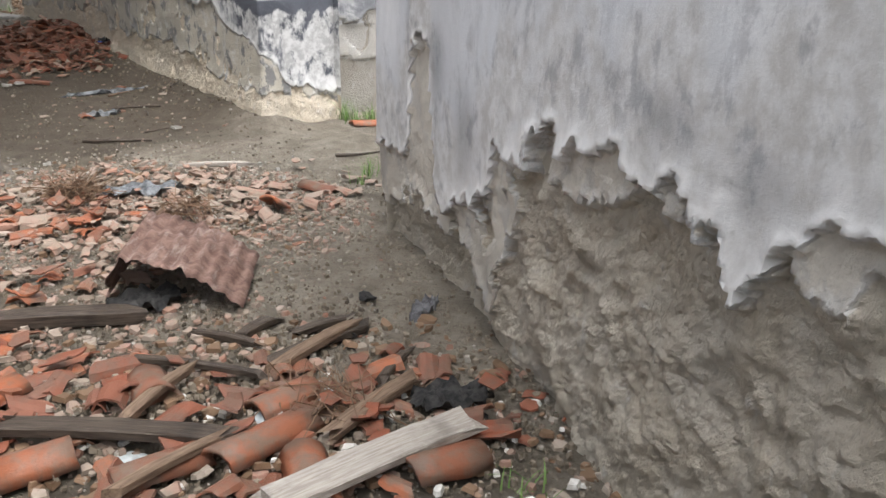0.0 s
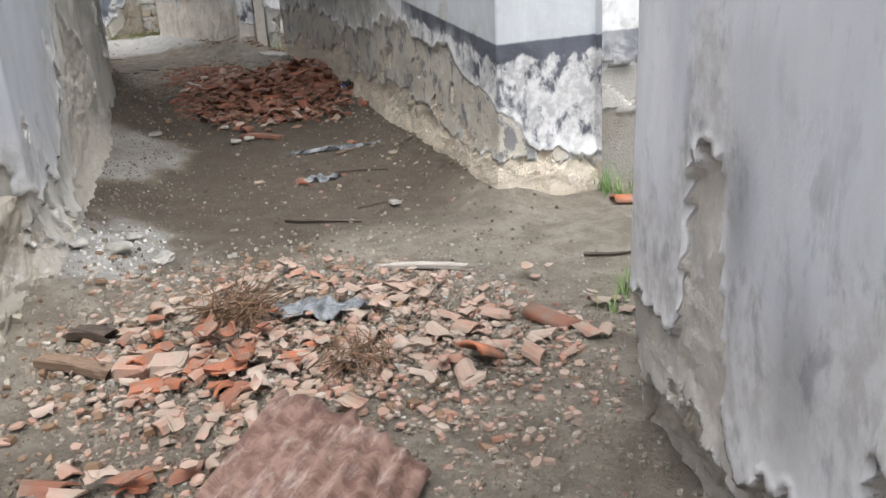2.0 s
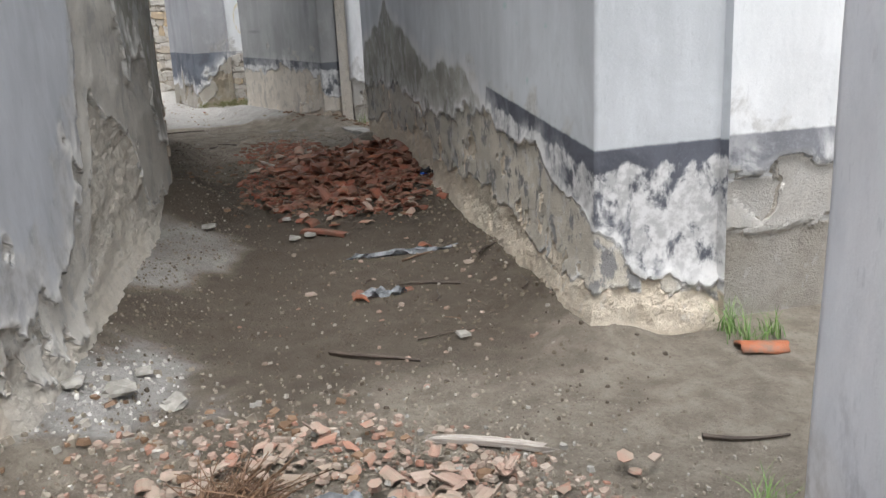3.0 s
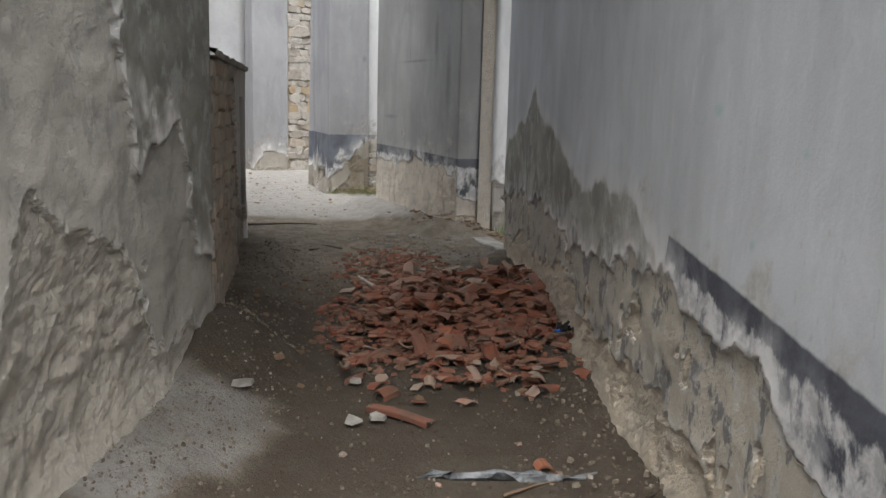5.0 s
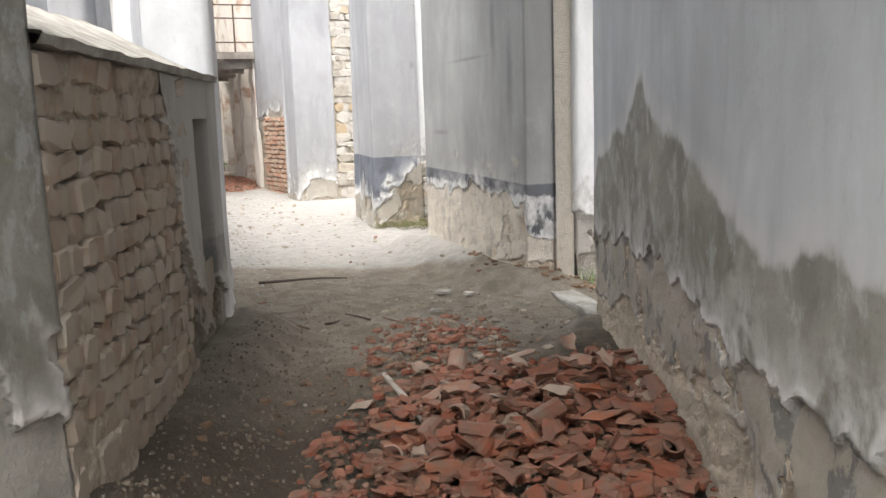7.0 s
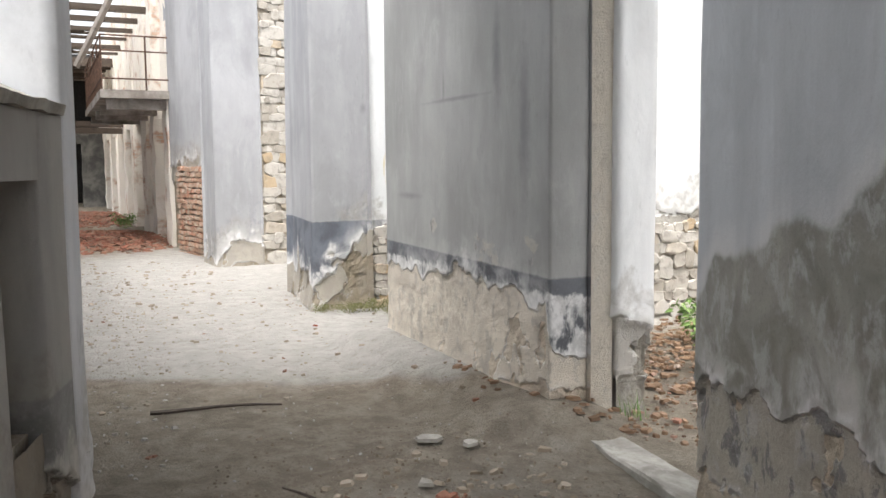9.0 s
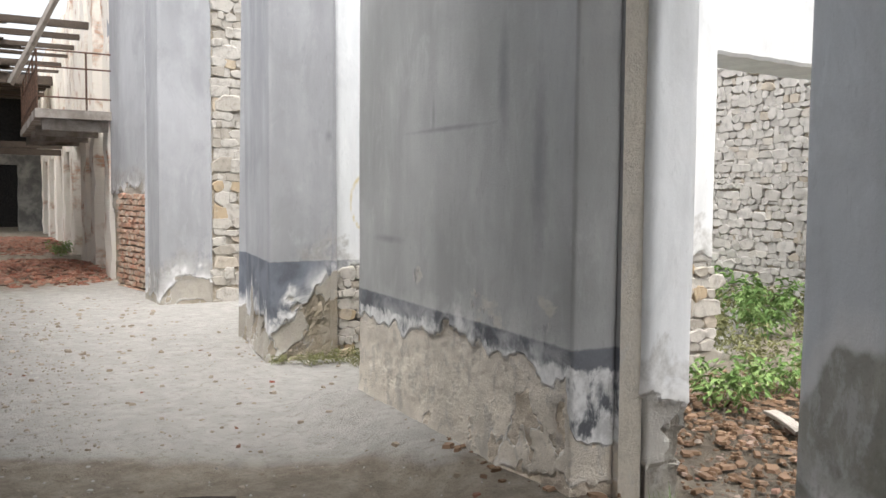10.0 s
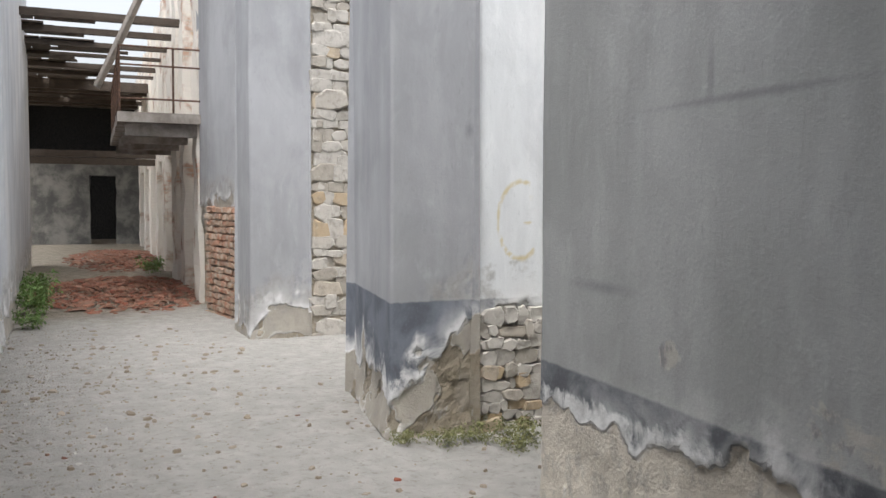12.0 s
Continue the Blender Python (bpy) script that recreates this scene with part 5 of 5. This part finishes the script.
def crumpled_film(name, x, y, rz, w, h, material, label, lift=0.02):
    """A thin crumpled sheet lying on the rubble."""
    bm = bmesh.new()
    nu, nv = 22, 9
    g = {}
    for i in range(nu + 1):
        for j in range(nv + 1):
            u, v = i / nu - 0.5, j / nv - 0.5
            e = 1 + 0.25 * fbm(i * 0.4, j * 0.4, 9.0, 2)
            for k in (0, 1):
                g[i, j, k] = bm.verts.new((u * w * e, v * h * e * (1 - abs(u)), 0.03 + 0.035 * fbm(u * 7, v * 7, 5.0, 4) - 0.002 * k))
    for i in range(nu):
        for j in range(nv):
            bm.faces.new((g[i, j, 0], g[i + 1, j, 0], g[i + 1, j + 1, 0], g[i, j + 1, 0]))
            bm.faces.new((g[i, j + 1, 1], g[i + 1, j + 1, 1], g[i + 1, j, 1], g[i, j, 1]))
    lay(name, mesh_of(name, bm, material, True), x, y, rz, label, "scrap", lift=lift)


FILM = simple("grey_plastic_film", (0.07, 0.075, 0.08), (0.26, 0.275, 0.29), 14, 0.4)
crumpled_film("plastic_film", -1.72, 4.62, 20, 0.42, 0.16, FILM, "crumpled grey plastic film on tile rubble")
crumpled_film("dark_rag", -0.07, 3.14, 70, 0.22, 0.09, simple("dark_grey_cloth", (0.07, 0.07, 0.075), (0.17, 0.17, 0.18), 30, 0.9), "torn dark grey rag on earth", -0.012)
crumpled_film("burnt_sack", 0.04, 2.42, 10, 0.26, 0.17, CHARRED_AND_SHADE, "burnt black plastic sack in the rubble")
crumpled_film("dark_rag", -3.45, 8.75, 30, 0.18, 0.13, CHARRED_AND_SHADE, "black plastic scrap on the tiles", 0.06)
me = mesh_of("roof_tile", tile_shard(rng, 0.09, 0.45, 2.0, 0.015, 0.4), TILE_PALE, True)
lay("roof_tile", me, -3.02, 8.78, 35, "long dusty roof tile leaning on the wall", "roof tile", 25, 0, 0.03)
me = mesh_of("brick_half", rough_block(random.Random(8), 0.13, 0.06, 0.11, 0.12), TILE_PALE)
lay("brick_half", me, -2.24, 3.9, 20, "dusty pink half brick on rubble", "brick")
lay("brick_half", me, -2.12, 3.96, 24, "dusty pink half brick on rubble", "brick")
me = mesh_of("roof_tile", tile_shard(rng, 0.08, 0.24, 1.9, 0.015, 0.6), TILE, True)
lay("roof_tile", me, -0.74, 4.82, 70, "orange broken tile on the dust", "roof tile", 6, 4, 0.01)
lay("roof_tile", me, -0.91, 4.42, 160, "orange broken tile on the dust", "roof tile", 30, 0, 0.03)
lay("roof_tile", me, -0.63, 6.55, 120, "orange broken tile beside grass", "roof tile", 4, 4, 0.01)


# Added black sheet: its colour stands in for shade inside the bent tin.
crumpled_film("black_plastic", -1.2, 3.13, 40, 0.3, 0.2, CHARRED_AND_SHADE, "added crumpled black sheet standing for shade under the tin", 0.02)
crumpled_film("plastic_strip", -2.88, 7.3, 37, 0.8, 0.04, FILM, "twisted grey plastic strip on damp earth", -0.015)
crumpled_film("plastic_strip", -2.74, 6.62, 38, 0.3, 0.1, FILM, "torn grey plastic scrap on damp earth", -0.015)
for x, y, rz in ((-3.11, 6.45, 10), (-2.83, 6.54, 40), (-2.62, 6.74, 100), (-2.87, 7.45, 50), (-2.41, 7.16, 130), (-2.3, 7.62, 20)):
    lay("dusty_roof_tile", rng.choice(pale + bright), x, y, rz, "broken clay tile on the damp passage floor", "roof tile", lift=0.005, scale=0.6)
for a, b, w in (((-0.75, 2.84), (-0.66, 3.0), 0.05), ((-0.54, 2.9), (-0.36, 3.02), 0.04), ((-0.62, 2.62), (-0.3, 2.95), 0.06), ((-0.95, 2.88), (-0.68, 2.78), 0.03), ((-0.2, 2.55), (-0.12, 2.75), 0.035)):
    laid_board("rotten_batten", a, b, w, 0.03, DARK_WOOD, "dark rotten piece of batten on earth", 0.005)


# ---- rusted tin sheet ----
def tin_sheet():
    bm = bmesh.new()
    nu, nv = 72, 14
    grid = {}
    for side in (0, 1):
        for i in range(nu + 1):
            u = i / nu
            if u < 0.2:                     # the crumpled side hangs down
                f = u / 0.2
                x, z = -0.29 + 0.07 * f, 0.03 + 0.19 * f
            else:
                f = (u - 0.2) / 0.8
                x, z = -0.22 + 0.50 * f, 0.22 - 0.05 * f - 0.14 * f ** 3
            z += 0.008 * math.sin(u * math.tau * 10.5)
            for j in range(nv + 1):
                v = j / nv
                y = -0.24 + 0.52 * v + (0.045 * fbm(u * 9, 0, 3.0, 4) + (0.06 if u < 0.2 else 0) * math.sin(u * 40) if j in (0, nv) else 0)
                k = 0.018 * fbm(u * 3, v * 3, 1.0, 3)
                grid[i, j, side] = bm.verts.new((x - 0.08 * v + k, y, max(0.004, z + k + 0.02 * v) - 0.0025 * side))
    for i in range(nu):
        for j in range(nv):
            bm.faces.new((grid[i, j, 0], grid[i + 1, j, 0], grid[i + 1, j + 1, 0], grid[i, j + 1, 0]))
            bm.faces.new((grid[i, j + 1, 1], grid[i + 1, j + 1, 1], grid[i + 1, j, 1], grid[i, j, 1]))
    for i in range(nu):
        for j in (0, nv):
            bm.faces.new((grid[i, j, 0], grid[i, j, 1], grid[i + 1, j, 1], grid[i + 1, j, 0]))
    for j in range(nv):
        for i in (0, nu):
            bm.faces.new((grid[i, j, 0], grid[i, j + 1, 0], grid[i, j + 1, 1], grid[i, j, 1]))
    bmesh.ops.recalc_face_normals(bm, faces=bm.faces)
    me = mesh_of("corrugated_sheet", bm, TIN, True)
    lay("corrugated_sheet", me, -1.06, 3.33, -4, "bent rusty corrugated tin sheet propped on a timber", "metal sheet")


tin_sheet()


# ---- plants ----
def grass_tuft(x, y, blades, height, material, label):
    bm = bmesh.new()
    for _ in range(blades):
        a, lean, h, w = rng.uniform(0, math.tau), rng.uniform(0.2, 1.1), height * rng.uniform(0.5, 1.1), rng.uniform(0.002, 0.005)
        bx, by = rng.gauss(0, 0.035), rng.gauss(0, 0.035)
        d, n = Vector((math.cos(a), math.sin(a), 0)), Vector((-math.sin(a), math.cos(a), 0))
        prev = None
        for k in range(4):
            f = k / 3
            c = Vector((bx, by, 0)) + d * (lean * h * f * f) + Vector((0, 0, h * f * (1 - 0.35 * lean * f)))
            pair = (bm.verts.new(c - n * w * (1 - f * 0.9)), bm.verts.new(c + n * w * (1 - f * 0.9)))
            if prev:
                bm.faces.new((prev[0], prev[1], pair[1], pair[0]))
            prev = pair
    tuft = tagged(new("grass_tuft"), label, "grass")
    tuft.location = (x, y, ground_z(x, y))
    return tagged(part("blade", bm, material, tuft), kind="stuff")


for x, y, b, h in ((-0.8, 6.7, 40, 0.22), (-0.7, 6.6, 34, 0.16), (-0.6, 6.72, 26, 0.18), (-0.48, 5.2, 24, 0.17), (-0.5, 5.0, 18, 0.13), (0.25, 1.95, 16, 0.1), (-6.05, 11.9, 18, 0.14)):
    grass_tuft(x, y, b, h, LEAF, "small tuft of green grass at the wall foot")


def straw_clump(x, y, blades, length, label):
    bm = bmesh.new()
    for _ in range(blades):
        a = rng.gauss(1.9, 0.6)
        c = Vector((rng.gauss(0, 0.08), rng.gauss(0, 0.05), 0.01 + 0.05 * rng.random()))
        d = Vector((math.cos(a), math.sin(a), rng.gauss(0.1, 0.2))) * length * rng.uniform(0.3, 0.6)
        rod(bm, c - d, c + d, rng.uniform(0.0012, 0.0028), 3)
    clump = tagged(new("straw_clump"), label, "straw")
    clump.location = (x, y, ground_z(x, y) + 0.04)
    tagged(part("straw", bm, STRAW_DARK, clump), kind="stuff")


STRAW_DARK = leaf_material("brown_straw", (0.1, 0.06, 0.035), (0.22, 0.14, 0.09))
straw_clump(-2.05, 4.5, 160, 0.3, "clump of brown straw on the rubble")
straw_clump(-1.35, 4.2, 70, 0.25, "clump of brown straw on the rubble")
straw_clump(-0.35, 2.35, 60, 0.25, "clump of dry straw among tiles")


def weed(height, spread_r, leaves, material, leaf_size):
    """A leafy weed: stems and many small leaflets."""
    holder = new("weed_bush")
    stems, crown = bmesh.new(), bmesh.new()
    for _ in range(max(5, leaves // 34)):
        a, r = rng.uniform(0, math.tau), spread_r * rng.uniform(0.2, 1.0)
        tip = Vector((r * math.cos(a), r * math.sin(a), height * rng.uniform(0.45, 1.0)))
        root = Vector((r * 0.25 * math.cos(a), r * 0.25 * math.sin(a), -0.01))
        prev = root
        for k in range(1, 5):
            f = k / 4
            p = root.lerp(tip, f) + Vector((0, 0, 0.18 * height * math.sin(f * 3.14)))
            rod(stems, prev, p, 0.004 * (1.3 - f), 3)
            prev = p
        for k in range(leaves // max(5, leaves // 34)):
            f = rng.uniform(0.25, 1.0)
            c = root.lerp(tip, f) + Vector((0, 0, 0.18 * height * math.sin(f * 3.14))) + Vector((rng.gauss(0, 0.05), rng.gauss(0, 0.05), rng.gauss(0, 0.035)))
            m = Matrix.Translation(c) @ Euler((rng.gauss(0, 0.5), rng.gauss(0.3, 0.4), rng.uniform(0, math.tau))).to_matrix().to_4x4()
            l, w = leaf_size * rng.uniform(0.6, 1.2), leaf_size * 0.22
            pts = [(0, 0, 0), (l * 0.4, w, 0.006), (l, 0, -0.012), (l * 0.4, -w, 0.006)]
            q = [crown.verts.new(m @ Vector(p)) for p in pts]
            crown.faces.new(q[:3]), crown.faces.new((q[0], q[2], q[3]))
    tagged(part("stem", stems, material, holder), kind="stuff")
    tagged(part("leaves", crown, material, holder), kind="stuff")
    return holder


w1 = tagged(weed(0.36, 0.4, 330, LEAF, 0.075), "green leafy weed growing from yard rubble", "weed", "weeds in the yard")
w1.matrix_world = pose(-6.35, 14.1, ground_z(-6.35, 14.1))
w2 = tagged(weed(0.26, 0.5, 300, LEAF_DULL, 0.06), "dull olive weed growing from yard rubble", "weed", "weeds in the yard")
w2.matrix_world = pose(-6.6, 15.9, ground_z(-6.6, 15.9))
for x, y, sc, which in ((-6.15, 14.7, 0.8, w1), (-6.0, 15.6, 0.95, w1), (-5.6, 16.6, 1.1, w1), (-5.2, 16.9, 1.2, w1), (-6.9, 17.4, 1.3, w1), (-7.2, 18.6, 1.5, w1), (-6.4, 17.9, 1.2, w2), (-5.9, 17.3, 1.0, w2), (-7.6, 19.4, 1.5, w2), (-6.7, 18.9, 1.4, w2), (-7.0, 16.6, 1.1, w2), (-8.3, 19.8, 1.5, w1), (-7.3, 17.8, 1.2, w2), (-5.0, 17.6, 1.0, w1)):
    copy_thing(which, pose(x, y, ground_z(x, y), 0, 0, rng.uniform(0, 360)) @ Matrix.Scale(sc, 4))
for x, y, sc in ((-9.75, 13.55, 0.45), (-9.6, 13.75, 0.5), (-9.45, 13.95, 0.6), (-9.9, 13.35, 0.35), (-9.35, 13.75, 0.4), (-9.15, 14.1, 0.55)):
    ob = copy_thing(w2, pose(x, y, ground_z(x, y), 0, 0, rng.uniform(0, 360)) @ Matrix.Scale(sc, 4))
    tagged(ob, "low dull weed at the foot of a pier", "weed", "weeds at the pier")

for x, y, sc in ((-17.6, 14.6, 0.9), (-18.6, 15.1, 1.0), (-20.0, 15.7, 1.1), (-16.4, 14.0, 0.7), (-22.5, 19.2, 1.0)):
    ob = copy_thing(w1, pose(x, y, ground_z(x, y), 0, 0, rng.uniform(0, 360)) @ Matrix.Scale(sc, 4))
    tagged(ob, "green weed at the foot of the alley wall", "weed", "weeds in the alley")

# the white threshold slab in the doorway
me = mesh_of("threshold_slab", board(rng, 0.95, 0.2, 0.07, 0.02, 0.0), SILL_LIME)
lay("threshold_slab", me, -5.66, 11.2, -34, "worn white threshold slab in the doorway", "threshold", lift=-0.03)
# the thin iron rod by the second pier
bm = bmesh.new()
rod(bm, (0, 0, 0), (0.01, 0.02, 0.95), 0.012)
lay("iron_rod", mesh_of("iron_rod", bm, RUST), -11.35, 14.35, 0, "thin dark iron rod standing in the ground", "rod")
# blue scrap on the heap
me = mesh_of("plastic_scrap", flat_shard(random.Random(4), 0.07, 0.01), simple("blue_plastic", (0.03, 0.1, 0.5), (0.05, 0.16, 0.6), 20, 0.4))
lay("plastic_scrap", me, -3.5, 8.69, 30, "small scrap of blue plastic on the tiles", "scrap", lift=0.07)


# ---- rubble stone faces and brick faces, piece by piece ----
def stone_face(parent, a, b, z0, z1, big, material, limit, seed, skip=None):
    """Random rubble set in rough courses on the plan line a-b; faces its right-hand side."""
    r = random.Random(seed)
    a, b = Vector(a), Vector(b)
    length = (b - a).length
    turn = math.degrees(math.atan2(b.y - a.y, b.x - a.x))
    kinds = [mesh_of("stone", rough_block(r, 1.0, 1.0, 0.3, r.uniform(0.14, 0.28)), material) for _ in range(18)]
    made, z = 0, z0
    rest = []
    while z < z1:
        h = big * r.uniform(0.5, 1.15)
        s = -r.uniform(0, 0.2)
        while s < length:
            w = h * r.uniform(0.6, 2.2)
            hh, dz = h * r.uniform(0.7, 1.12), h * r.uniform(-0.12, 0.12)
            mid = (s + w / 2, z + hh / 2)
            if s + w > 0 and (skip is None or not skip(*mid)):
                p = a + (b - a) * (max(0.0, s) / length)
                m = pose(p.x, p.y, z + dz, 0, r.uniform(-5, 5), turn + r.uniform(-3, 3)) @ pose(0, -0.03 + r.uniform(-0.012, 0.012), 0) @ Matrix.Diagonal((w * 1.06, 0.2, hh * 1.2, 1))
                if made < limit:
                    ob = new("stone", r.choice(kinds))
                    ob.parent = parent
                    ob.matrix_world = m
                    made += 1
                else:
                    rest.append((r.choice(kinds), m))
            s += w
        z += h
    if rest:
        verts, faces = [], []
        for me, m in rest:
            base = len(verts)
            verts += [tuple(m @ v.co) for v in me.vertices]
            faces += [tuple(base + k for k in p.vertices) for p in me.polygons]
        me = bpy.data.meshes.new("stones")
        me.from_pydata(verts, [], faces)
        me.materials.append(STONE_PALE_REST if material is STONE_PALE else STONE_REST)
        ob = new("stones", me)
        ob.parent = parent
        tagged(ob, kind="stuff")


stone_face(bpy.data.objects["wall_cross_stone"], (-13.58, 15.85), (-11.85, 19.5), 0.15, 4.9, 0.175, STONE, 300, 21)
stone_face(bpy.data.objects["wall_yard_stone"], (-9.52, 21.0), (-4.02, 18.11), 0.3, 4.6, 0.125, STONE_PALE, 300, 22)
stone_face(bpy.data.objects["wall_cross_second"], (-9.77, 13.95), (-8.9, 15.8), 0.1, 1.05, 0.1, STONE, 150, 23)
stone_face(bpy.data.objects["wall_yard"], (-7.45, 14.35), (-6.9, 15.45), 0.1, 1.1, 0.13, STONE, 90, 24)
stone_face(bpy.data.objects["wall_yard_pier"], (-6.1, 18.47), (-5.7, 18.27), 0.1, 1.1, 0.15, STONE, 40, 25)


def brick_face(parent, a, b, z0, courses, pitch, height, seed, material, edge=0.0, proud=0.05):
    """Worn bricks in courses on the plan line a-b; faces its right-hand side."""
    r = random.Random(seed)
    a, b = Vector(a), Vector(b)
    length = (b - a).length
    turn = math.degrees(math.atan2(b.y - a.y, b.x - a.x))
    kinds = [mesh_of("brick", rough_block(r, 1.0, 1.0, 0.3, r.uniform(0.16, 0.3)), material) for _ in range(12)]
    for c in range(courses):
        s = -r.uniform(0.0, 0.1)
        stop = length - edge * r.uniform(0.0, 1.0)
        while s < stop:
            w = r.choice((0.1, 0.11, 0.12, 0.13, 0.2))
            p = a + (b - a) * (max(0.0, s) / length)
            ob = new("brick", r.choice(kinds))
            ob.parent = parent
            ob.matrix_world = pose(p.x, p.y, z0 + c * pitch + r.uniform(-0.005, 0.005), 0, r.uniform(-2.5, 2.5), turn + r.uniform(-2, 2)) @ pose(0, -proud + r.uniform(-0.018, 0.012), 0) @ Matrix.Diagonal((w * 0.95, 0.25, height * r.uniform(0.93, 1.03), 1))
            s += w


brick_face(brick_wall, along(0.0, 0.05), along(1.78, 0.05), 0.1, 18, 0.0975, 0.097, 31, BRICK, 0.5, 0.05)
brick_face(bpy.data.objects["wall_pier_fourth"], (-16.32, 16.38), (-15.2, 16.05), 0.25, 17, 0.088, 0.076, 32, BRICK_RED, 0.0, 0.03)
